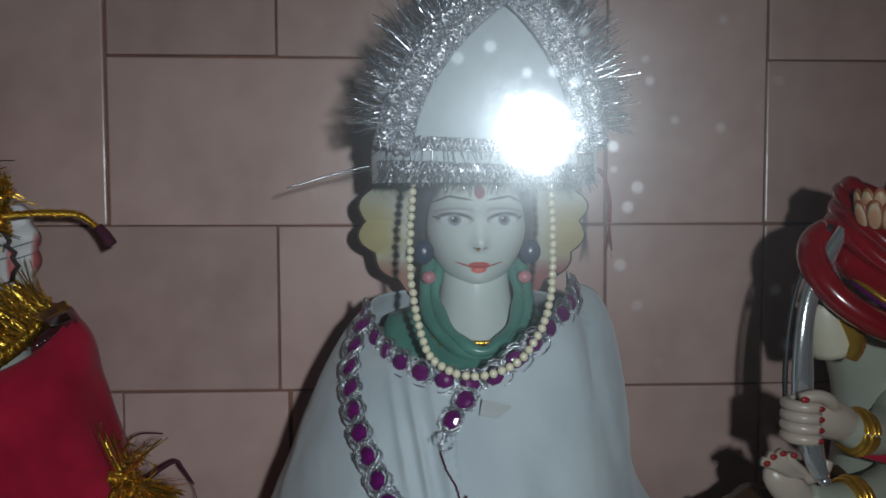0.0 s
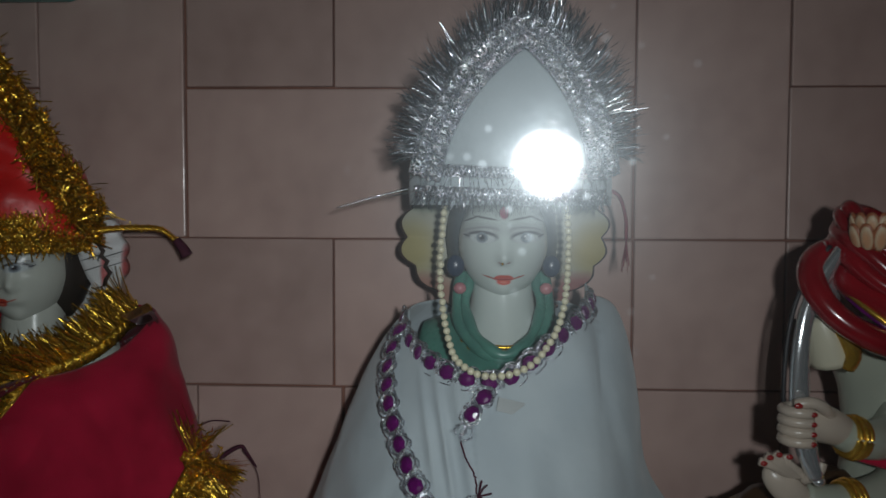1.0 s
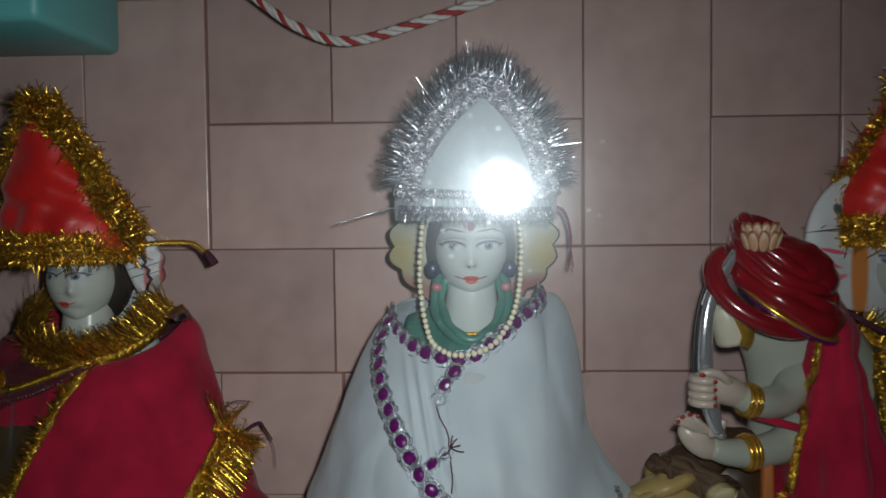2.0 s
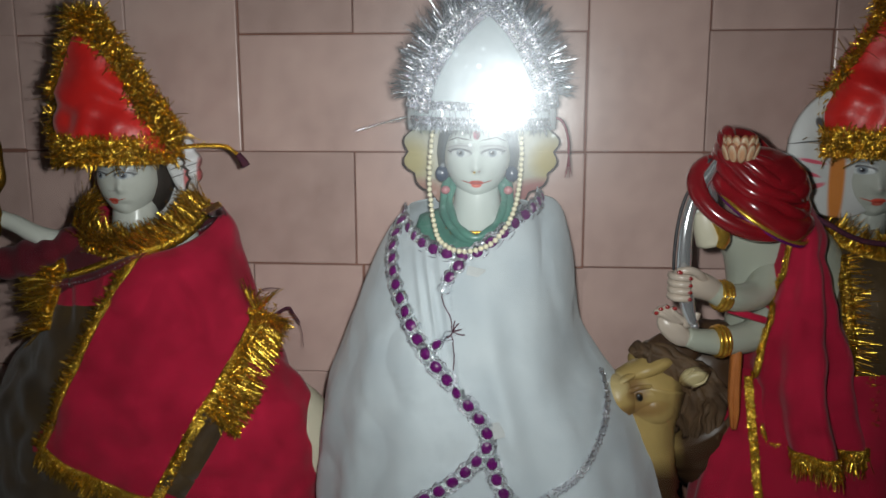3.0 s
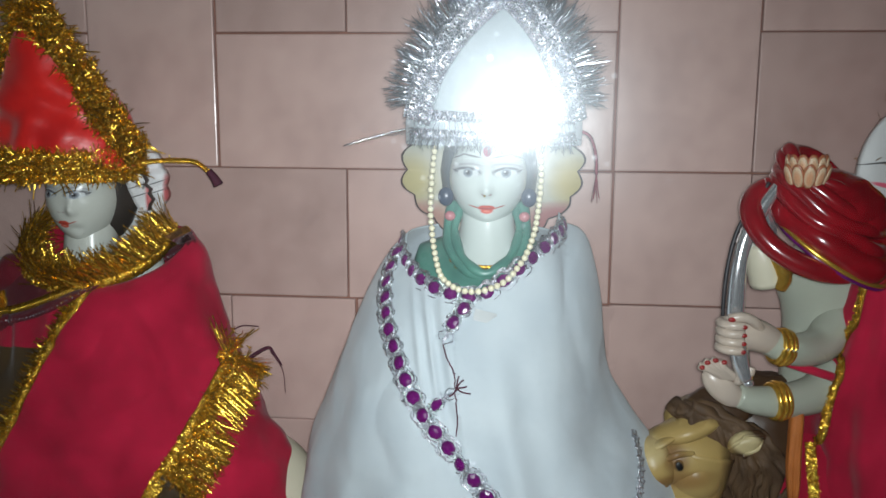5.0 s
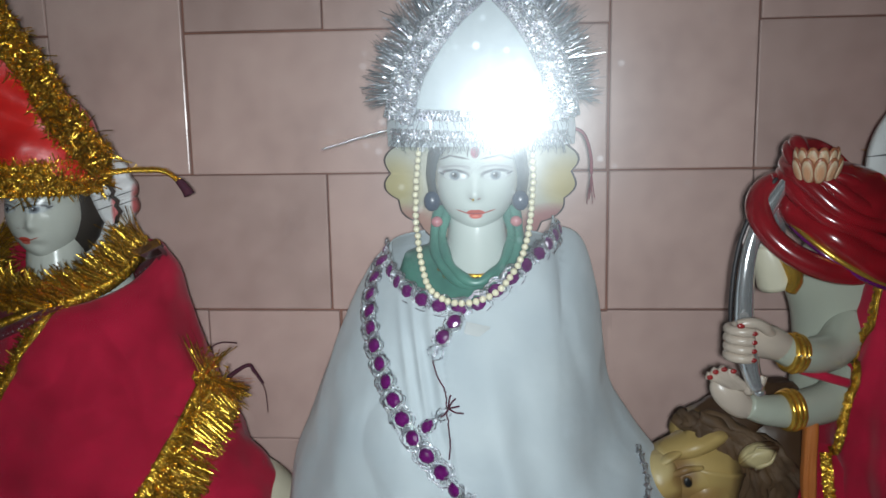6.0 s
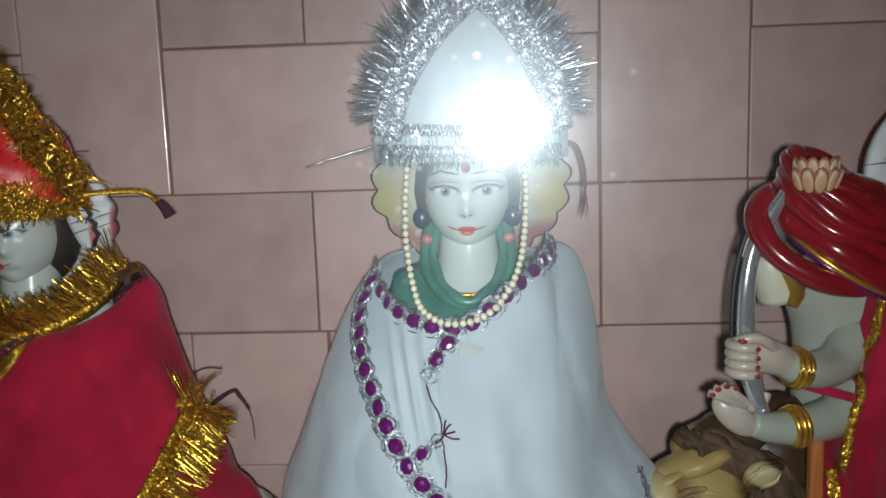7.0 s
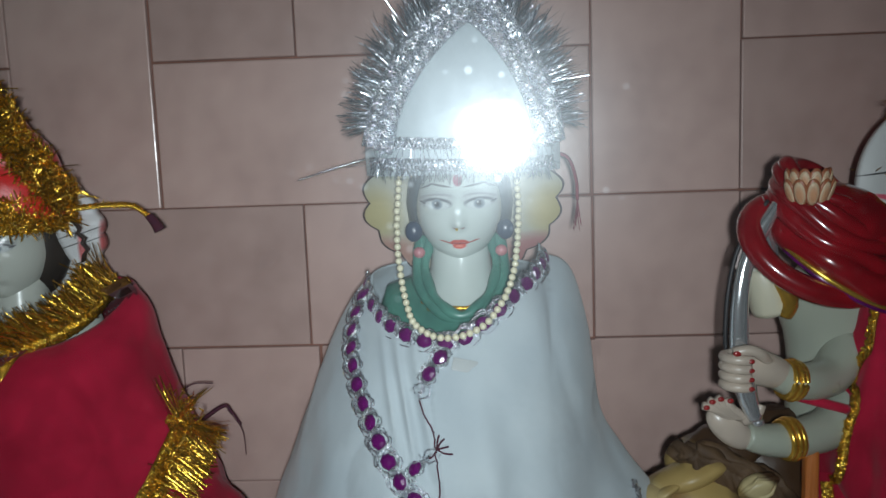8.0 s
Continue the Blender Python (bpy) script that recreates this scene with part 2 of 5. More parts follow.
def tube(bm, pts, radius, sides=8, closed=False, twist=0.0, mat=0):
    """A tube along points; radius: a number or a function of the share of its length."""
    n = len(pts)
    rings = []
    up = Vector((0.13, 0.2, 0.97))
    for i, p in enumerate(pts):
        a, b = (pts[i - 1], pts[(i + 1) % n]) if closed else (pts[max(i - 1, 0)], pts[min(i + 1, n - 1)])
        d = (b - a).normalized()
        s = d.cross(up)
        s = s.normalized() if s.length > 1e-4 else Vector((1, 0, 0))
        u = s.cross(d)
        r = radius(i / max(n - 1, 1)) if callable(radius) else radius
        rings.append([bm.verts.new(p + r * (s * math.cos(2 * math.pi * k / sides) + u * math.sin(2 * math.pi * k / sides))) for k in range(sides)])
    pairs = list(zip(rings, rings[1:])) + ([(rings[-1], rings[0])] if closed else [])
    for a, b in pairs:
        for k in range(sides):
            bm.faces.new((a[k], a[(k + 1) % sides], b[(k + 1) % sides], b[k])).material_index = mat
    if not closed:
        bm.faces.new(rings[0][::-1]).material_index = mat
        bm.faces.new(rings[-1]).material_index = mat
    return bm


def loft(bm, rows, around, steps, shape=None, cap_top=False, cap_bottom=False, mat=0, square=1.0):
    """A body of rings. rows: (z, x_left, x_right, y_mid, depth_front, depth_back, dip): dip lowers the front and lifts the back."""
    z0, z1 = rows[0][0], rows[-1][0]
    grid = []
    for j in range(steps + 1):
        z = z0 + (z1 - z0) * j / steps
        xl, xr, ym, df, db, dip = lerp_table(rows, z)
        ring = []
        for i in range(around):
            a = 2 * math.pi * i / around
            c, s = (math.copysign(abs(q) ** square, q) for q in (math.cos(a), math.sin(a)))
            x = (xl + xr) / 2 + (xr - xl) / 2 * c
            y = ym + (db if s > 0 else df) * s
            co = Vector((x, y, z + dip * (s if s < 0 else 0.1 * s)))
            if shape:
                co = shape(co, a, j / steps, Vector((c, s, 0)))
            ring.append(bm.verts.new(co))
        grid.append(ring)
    for a, b in zip(grid, grid[1:]):
        for i in range(around):
            bm.faces.new((a[(i + 1) % around], a[i], b[i], b[(i + 1) % around])).material_index = mat
    if cap_top:
        bm.faces.new(grid[0]).material_index = mat
    if cap_bottom:
        bm.faces.new(grid[-1][::-1]).material_index = mat
    return bm


def smooth_rows(rows, n=60):
    """Rows eased through a spline, so that no ring shows as a crease."""
    vals = [Vector(r[:3]) for r in rows], [Vector(r[3:6]) for r in rows], [Vector((r[6], 0, 0)) for r in rows]
    a, b, c = (spline(v, n) for v in vals)
    return [(p.x, p.y, p.z, q.x, q.y, q.z, r.x) for p, q, r in zip(a, b, c)]


def strands(bm, base, length, width=0.0007, wild=0.25, bend=0.3, rng=None, mat=0, cuts=3):
    """Thin tinsel strips. base: (root, direction) pairs."""
    for root, way in base:
        slot = mat if isinstance(mat, int) else rng.choice(mat)
        d = (Vector(way).normalized() + Vector((rng.gauss(0, wild), rng.gauss(0, wild), rng.gauss(0, wild)))).normalized()
        side = d.cross(Vector((rng.gauss(0, 1), rng.gauss(0, 1), rng.gauss(0, 1)))).normalized()
        curl = side.cross(d) * rng.gauss(0, bend)
        ln = length * rng.uniform(0.6, 1.15)
        prev = None
        for k in range(cuts + 1):
            f = k / cuts
            p = Vector(root) + d * ln * f + curl * ln * f * f
            w = width * (1 - 0.4 * f)
            cur = (bm.verts.new(p - side * w), bm.verts.new(p + side * w))
            if prev:
                bm.faces.new((prev[0], prev[1], cur[1], cur[0])).material_index = slot
            prev = cur
    return bm


def glitter(bm, pts, nor, count, spread, size, rng, mat=0, tilt=0.5):
    """Tiny flat sequins at all angles along a line."""
    sides = sideways(pts, nor)
    for _ in range(count):
        i = rng.randrange(len(pts) - 1)
        n = (nor[i] + Vector((rng.gauss(0, tilt), rng.gauss(0, tilt), rng.gauss(0, tilt)))).normalized()
        c = pts[i].lerp(pts[i + 1], rng.random()) + sides[i] * rng.uniform(-spread, spread) + nor[i] * rng.uniform(0.001, 0.0045)
        u = n.orthogonal().normalized()
        w = n.cross(u)
        a = rng.uniform(0, 6.28)
        u, w = u * math.cos(a) + w * math.sin(a), w * math.cos(a) - u * math.sin(a)
        s = size * rng.uniform(0.5, 1.2)
        bm.faces.new([bm.verts.new(c + u * p * s + w * q * s * 0.7) for p, q in ((-1, -1), (1, -1), (1, 1), (-1, 1))]).material_index = mat
    return bm


from mathutils.bvhtree import BVHTree


def tree_of(ob):
    me = ob.data
    return BVHTree.FromPolygons([v.co for v in me.vertices], [p.vertices[:] for p in me.polygons])


def front_of(tree, x, z, lift=0.002, default=0.8):
    """The place where a line going back from the front meets a cloth, lifted off it."""
    hit, normal, _, _ = tree.ray_cast(Vector((x, 0.2, z)), Vector((0, 1, 0)))
    if hit is None:
        return Vector((x, default, z)), Vector((0, -1, 0))
    if normal.y > 0:
        normal = -normal
    return hit + normal * lift, normal


def laid(tree, xz, n, lift=0.002, default=0.8):
    """A fine line laid on a cloth through (x, z) marks, with its normals."""
    flat = spline([(x, 0, z) for x, z in xz], n)
    pairs = [front_of(tree, p.x, p.z, lift, default) for p in flat]
    return [p for p, _ in pairs], [q for _, q in pairs]


# ---- trims, heads and figures ----
def sideways(pts, normals):
    out = []
    for i, n in enumerate(normals):
        d = (pts[min(i + 1, len(pts) - 1)] - pts[max(i - 1, 0)]).normalized()
        out.append(n.cross(d).normalized())
    return out


def strip(bm, pts, normals, width, thick=0.0012, mat=0):
    """A flat band with thickness along a line on a cloth."""
    sides = sideways(pts, normals)
    prev = None
    for p, n, s in zip(pts, normals, sides):
        cur = [bm.verts.new(p + s * (width / 2) * a + n * b) for a, b in ((-1, 0), (1, 0), (1, thick), (-1, thick))]
        if prev:
            for k in range(4):
                bm.faces.new((prev[k], prev[(k + 1) % 4], cur[(k + 1) % 4], cur[k])).material_index = mat
        prev = cur
    return bm


def braid(bm, pts, normals, width, wires=3, pitch=0.012, radius=0.0011, mat=0, lift=0.0015):
    """Wires that weave across a band."""
    sides = sideways(pts, normals)
    run = [0.0]
    for a, b in zip(pts, pts[1:]):
        run.append(run[-1] + (b - a).length)
    for k in range(wires):
        ph = 2 * math.pi * k / wires
        line = [p + s * (width / 2) * math.sin(2 * math.pi * r / pitch + ph) + n * (lift + radius * 1.5 * math.cos(4 * math.pi * r / pitch + ph))
                for p, n, s, r in zip(pts, normals, sides, run)]
        tube(bm, line, radius, 5, mat=mat)
    return bm


def tufts(pts, normals, way, count, rng, spread=0.0, out=0.3):
    """Roots and directions for tinsel along a line; way(side, normal) gives the direction."""
    sides = sideways(pts, normals)
    base = []
    for _ in range(count):
        i = rng.randrange(len(pts) - 1)
        f = rng.random()
        p = pts[i].lerp(pts[i + 1], f) + sides[i] * rng.uniform(-spread, spread)
        base.append((p, way(sides[i], normals[i], p) + normals[i] * out))
    return base


def head(bm, c, w, h, d, mat=0, turn=0.0):
    """A smooth carved head with brow, nose, cheeks and chin."""
    r = bmesh.ops.create_uvsphere(bm, u_segments=72, v_segments=48, radius=1)
    rot = Matrix.Rotation(turn, 3, "Z")
    for v in r["verts"]:
        n = v.co.copy()
        jaw = 1 - 0.24 * max(0, -n.z) ** 1.8
        x, y, z = w * n.x * jaw, d * n.y * (1 - 0.12 * max(0, -n.z) ** 2), h * n.z
        if n.y < 0:
            u, t = x / w, z / h
            nose = math.exp(-(u / 0.13) ** 2) * (math.exp(-((t + 0.22) / 0.10) ** 2) * 0.20 + math.exp(-((t + 0.02) / 0.2) ** 2) * 0.09)
            lips = math.exp(-(u / 0.26) ** 2 - ((t + 0.48) / 0.07) ** 2) * 0.06
            groove = math.exp(-(u / 0.22) ** 2 - ((t + 0.60) / 0.05) ** 2) * -0.04
            chin = math.exp(-(u / 0.25) ** 2 - ((t + 0.80) / 0.12) ** 2) * 0.09
            eyes = sum(math.exp(-((u - s * 0.46) / 0.26) ** 2 - ((t - 0.12) / 0.13) ** 2) for s in (-1, 1)) * -0.05
            y -= d * (nose + lips + groove + chin + eyes)
        v.co = rot @ Vector((x, y, z)) + Vector(c)
    for f in {f for v in r["verts"] for f in v.link_faces}:
        f.material_index = mat
    return bm


def blob(bm, c, r, mat=0, rot=None, seg=20):
    q = bmesh.ops.create_uvsphere(bm, u_segments=seg, v_segments=max(8, seg // 2), radius=1)
    turn = Euler([radians(a) for a in (rot or (0, 0, 0))]).to_matrix()
    for v in q["verts"]:
        v.co = turn @ Vector((v.co.x * r[0], v.co.y * r[1], v.co.z * r[2])) + Vector(c)
    for f in {f for v in q["verts"] for f in v.link_faces}:
        f.material_index = mat
    return bm


def plate(bm, outline, y, thick, mat=0, rim=None, dome=0.0):
    """A flat carved piece: an outline in x and z, with thickness and a rounded edge."""
    cx = sum(p[0] for p in outline) / len(outline)
    cz = sum(p[1] for p in outline) / len(outline)
    rings = []
    for k, yy, lift in ((1.0, y + thick, 0), (1.0, y + thick * 0.25, 0), (0.975, y, 0), (0.6, y - dome * 0.6, 0), (0.25, y - dome, 0)):
        rings.append([bm.verts.new((cx + (px - cx) * k, yy, cz + (pz - cz) * k)) for px, pz in outline])
    for i, (a, b) in enumerate(zip(rings, rings[1:])):
        for k in range(len(outline)):
            bm.faces.new((a[k], a[(k + 1) % len(outline)], b[(k + 1) % len(outline)], b[k])).material_index = rim if (rim is not None and i < 2) else mat
    bm.faces.new(rings[-1]).material_index = mat
    bm.faces.new(rings[0][::-1]).material_index = mat
    return bm


def cloth_shape(folds, depth, seed, crease=0.0025, from_top=0.15):
    """Hanging folds that deepen downwards, and small creases."""
    def f(co, a, s, out):
        k = max(0.0, (s - from_top) / (1 - from_top))
        amp = depth * k
        wave = math.sin(folds * a + seed + 0.8 * math.sin(2 * a + seed)) + 0.5 * math.sin((folds * 2.3) * a + 2 * seed + 3 * s)
        n = noise.noise(co * 9 + Vector((seed, 0, 0))) * 1.6 + noise.noise(co * 24 + Vector((0, seed, 0))) * 0.7
        n -= 1.3 * max(0.0, 0.25 - abs(noise.noise(Vector((co.x * 11 + co.z * 5, co.y * 8, co.z * 7 - co.x * 4 + seed)))))  * 2.2
        return co + out * (amp * wave + crease * n * min(1, s * 6 + 0.15))
    return f


rng = random.Random(7)

# the central figure
CLOAK = smooth_rows([
    (1.223, -0.042, 0.152, 0.80, 0.112, 0.085, 0.053),
    (1.198, -0.066, 0.184, 0.80, 0.124, 0.100, 0.042),
    (1.155, -0.090, 0.200, 0.80, 0.140, 0.115, 0.024),
    (1.100, -0.113, 0.211, 0.80, 0.155, 0.125, 0.008),
    (1.050, -0.133, 0.219, 0.80, 0.172, 0.130, 0.0),
    (1.000, -0.150, 0.246, 0.80, 0.185, 0.135, 0.0),
    (0.950, -0.168, 0.283, 0.80, 0.195, 0.140, 0.0),
    (0.880, -0.182, 0.322, 0.80, 0.200, 0.145, 0.0),
    (0.790, -0.192, 0.360, 0.80, 0.205, 0.150, 0.0),
    (0.604, -0.200, 0.400, 0.80, 0.210, 0.150, 0.0)])


def neck_lift(x, front):
    """How far the neckline's straight side rises over the even curve of the neck."""
    if x < 0.05 or front >= 0:
        return 0.0
    c = min(1.0, (x - 0.055) / 0.0995)
    even = 1.2165 - 0.0525 * math.sqrt(max(0.0, 1 - c * c))
    return max(0.0, 1.158 + (x - 0.05) * 0.76 - even)


def white_cloak_shape():
    base = cloth_shape(6, 0.011, 1.3, 0.0024)
    def f(co, a, s, out):
        co = base(co, a, s, out)
        # pleats gathered under the neck trim, and the hollow under the arm
        u = (co.x - 0.004 - 0.20 * (1.12 - co.z)) / 0.024
        wave = math.sin(u * 3.3 + 0.9 * math.sin(u * 1.7 + 0.6))
        pleat = (1 - 1.7 * abs(wave) ** 0.8) * math.exp(-u * u * 0.8) * math.exp(-((co.z - 1.10) / 0.065) ** 2)
        # the edge of the upper flap, under the drop of trim
        edge = co.x - 0.030 - 0.10 * (1.12 - co.z)
        flap = (1.0 if edge > 0 else 0.0) * math.exp(-max(edge, 0) / 0.05) * min(1.0, max(0.0, (1.145 - co.z) / 0.02)) * min(1.0, max(0.0, (co.z - 0.96) / 0.03))
        tuck = math.sin((co.x * 0.8 + co.z) * 70 + 2 * math.sin(co.z * 19)) * math.exp(-((co.x - 0.135) / 0.05) ** 2) * math.exp(-((co.z - 1.14) / 0.05) ** 2)
        hollow = math.exp(-((co.x - 0.205) / 0.03) ** 2 - ((co.z - 1.00) / 0.035) ** 2)
        ridge = math.exp(-((co.x - 0.10 + (co.z - 1.0) * 0.25) / 0.018) ** 2) * math.exp(-((co.z - 0.98) / 0.12) ** 2)
        if out.y < 0:
            co.y += -0.0060 * pleat + 0.020 * hollow - 0.012 * ridge - 0.0035 * flap - 0.0022 * tuck
            co.z += neck_lift(co.x, out.y) * math.exp(-s / 0.10)
        return co
    return f


def white_cloak():
    t = thing("white_cloak", "white cotton cloak with purple-gem silver trim draped on a statue", "cloak", at=(0, 0, 0))
    bm = loft(bmesh.new(), CLOAK, 400, 190, white_cloak_shape())
    body = part("cloth", bm, M["white_cloth"], t)
    sol = body.modifiers.new("thick", "SOLIDIFY")
    sol.thickness, sol.offset = 0.0015, -1
    tree = tree_of(body)
    gem = bmesh.new()
    r = bmesh.ops.create_uvsphere(gem, u_segments=8, v_segments=6, radius=1)
    for v in r["verts"]:
        v.co = Vector((v.co.x * 0.0080, v.co.y * 0.0092, max(v.co.z, -0.1) * 0.0042))
    gem_me = bpy.data.meshes.new("gem")
    gem.to_mesh(gem_me)
    gem.free()
    gem_me.materials.append(M["purple"])

    def rim(n):
        pts, nor = [], []
        for i in range(n + 1):
            a = math.pi * (1.0 + 1.0 * i / n)
            c, s = math.cos(a), math.sin(a)
            d = Vector((c, s, 0.35)).normalized()
            pts.append(Vector((0.055 + 0.0995 * c, 0.80 + 0.1145 * s, 1.2165 + 0.0525 * s + neck_lift(0.055 + 0.0995 * c, s))) + d * 0.002)
            nor.append(d)
        return pts, nor

    def gem_trim(name, xz, gems=True, width=0.024, n=260, step=0.0228):
        pts, nor = laid(tree, xz, n, 0.001) if xz else rim(n)
        # a narrow braid, and wire loops that overlap round each gem
        bm = strip(bmesh.new(), pts, nor, width * 0.22, 0.0008)
        braid(bm, pts, nor, width * (0.95 if gems else 1.0), 2, step * 2 if gems else 0.014, 0.0009, lift=0.0022)
        even = resample(pts, step)
        seats = []
        for a, b in zip(even, even[1:]):
            c, d = (a + b) / 2, (b - a).normalized()
            n = nor[min(range(len(pts)), key=lambda q: (pts[q] - c).length_squared)]
            seats.append((c, d, n, n.cross(d).normalized()))
        for c, d, n, q in seats if gems else ():
            for ra, rb, h, turn in ((0.43, 0.50, 0.0016, 0.0), (0.52, 0.57, 0.0028, 0.25), (0.50, 0.60, 0.0040, -0.25)):
                ring = []
                for m in range(18):
                    a = 6.2832 * m / 18 + turn
                    ring.append(c + q * math.cos(a - turn) * ra * width * (1 + 0.08 * math.sin(4 * a)) + d * math.sin(a) * rb * width + n * (h + 0.0012 * math.cos(3 * a + turn * 9)))
                tube(bm, ring, 0.00085, 5, closed=True)
        glitter(bm, pts, nor, len(pts) * 2, width * 0.55, 0.0009, rng, tilt=0.7)
        band = part(name, bm, M["silver_wire"], t, "silver wire braid with purple gems")
        if gems:
            for mid, d, nn, s in seats:
                ob = new("gem", gem_me)
                ob.parent = band
                ob.matrix_local = Matrix.Translation(mid + nn * 0.0025) @ Matrix((s, d, nn)).transposed().to_4x4() @ pose(0, 0, 0, rng.uniform(-12, 12), rng.uniform(-12, 12), rng.uniform(-15, 15))
        return pts, nor

    gem_trim("neck_trim", None)
    gem_trim("front_trim", [(-0.046, 1.208), (-0.058, 1.175), (-0.054, 1.138), (-0.038, 1.100), (-0.015, 1.060), (0.004, 1.034), (0.024, 1.012), (0.046, 0.988), (0.069, 0.962), (0.084, 0.940), (0.086, 0.922), (0.071, 0.903), (0.050, 0.880), (0.020, 0.858), (-0.015, 0.835)], n=300)
    gem_trim("hem_trim", [(0.087, 0.908), (0.092, 0.884), (0.104, 0.856), (0.125, 0.828)])
    gem_trim("side_trim", [(0.247, 0.985), (0.252, 0.955), (0.243, 0.922), (0.219, 0.888), (0.190, 0.862), (0.150, 0.838)], gems=False, width=0.012)
    gem_trim("drop_trim", [(0.046, 1.160), (0.038, 1.149), (0.026, 1.136), (0.018, 1.118)], width=0.019, n=60, step=0.020)
    gem_trim("loose_trim", [(0.006, 1.046), (0.020, 1.058), (0.034, 1.068)], width=0.013, n=40)
    # loose thread from the drop to the knot
    pts, nor = laid(tree, [(0.019, 1.115), (0.026, 1.096), (0.033, 1.083), (0.034, 1.066), (0.038, 1.040), (0.036, 1.020)], 50, 0.0015)
    bm = tube(bmesh.new(), pts, 0.0009, 5)
    for dx, dz in ((0.012, 0.004), (0.016, -0.004), (0.008, 0.012), (0.003, 0.016), (-0.008, -0.008)):
        p, n = front_of(tree, 0.034, 1.070, 0.002)
        tube(bm, spline([p, p + Vector((dx * 0.5, -0.004, dz * 0.7)), p + Vector((dx, -0.003, dz))], 6), 0.0010, 5)
    part("loose_thread", bm, M["thread"], t, "frayed purple thread")
    # clear tape tabs that hold the trim
    for x, z, w, h, a in ((0.065, 1.146, 0.026, 0.013, 0.25), (0.098, 0.945, 0.016, 0.022, -0.2)):
        p, n = front_of(tree, x, z, 0.0025)
        bm = box(bmesh.new(), -w / 2, w / 2, -0.0004, 0.0004, -h / 2, h / 2, 0.0003)
        ob = part("tape_tab", bm, M["tape"], t, "strip of translucent tape", smooth=False)
        ob.matrix_local = Matrix.Translation(p) @ pose(0, 0, 0, -14, math.degrees(a), 8)
    return t, tree


M["tape"] = surface("tape", (0.36, 0.38, 0.38), (0.42, 0.44, 0.44), 0.3, scale=30, fine=200, bump=0.1)
cloak, cloak_tree = white_cloak()


def scallop(cx, cz, rx, rz, lobes, amp, n=120):
    return [(cx + rx * math.cos(a) * (1 + amp * abs(math.sin(lobes * a / 2))), cz + rz * math.sin(a) * (1 + amp * abs(math.sin(lobes * a / 2)))) for a in (2 * math.pi * i / n for i in range(n))]


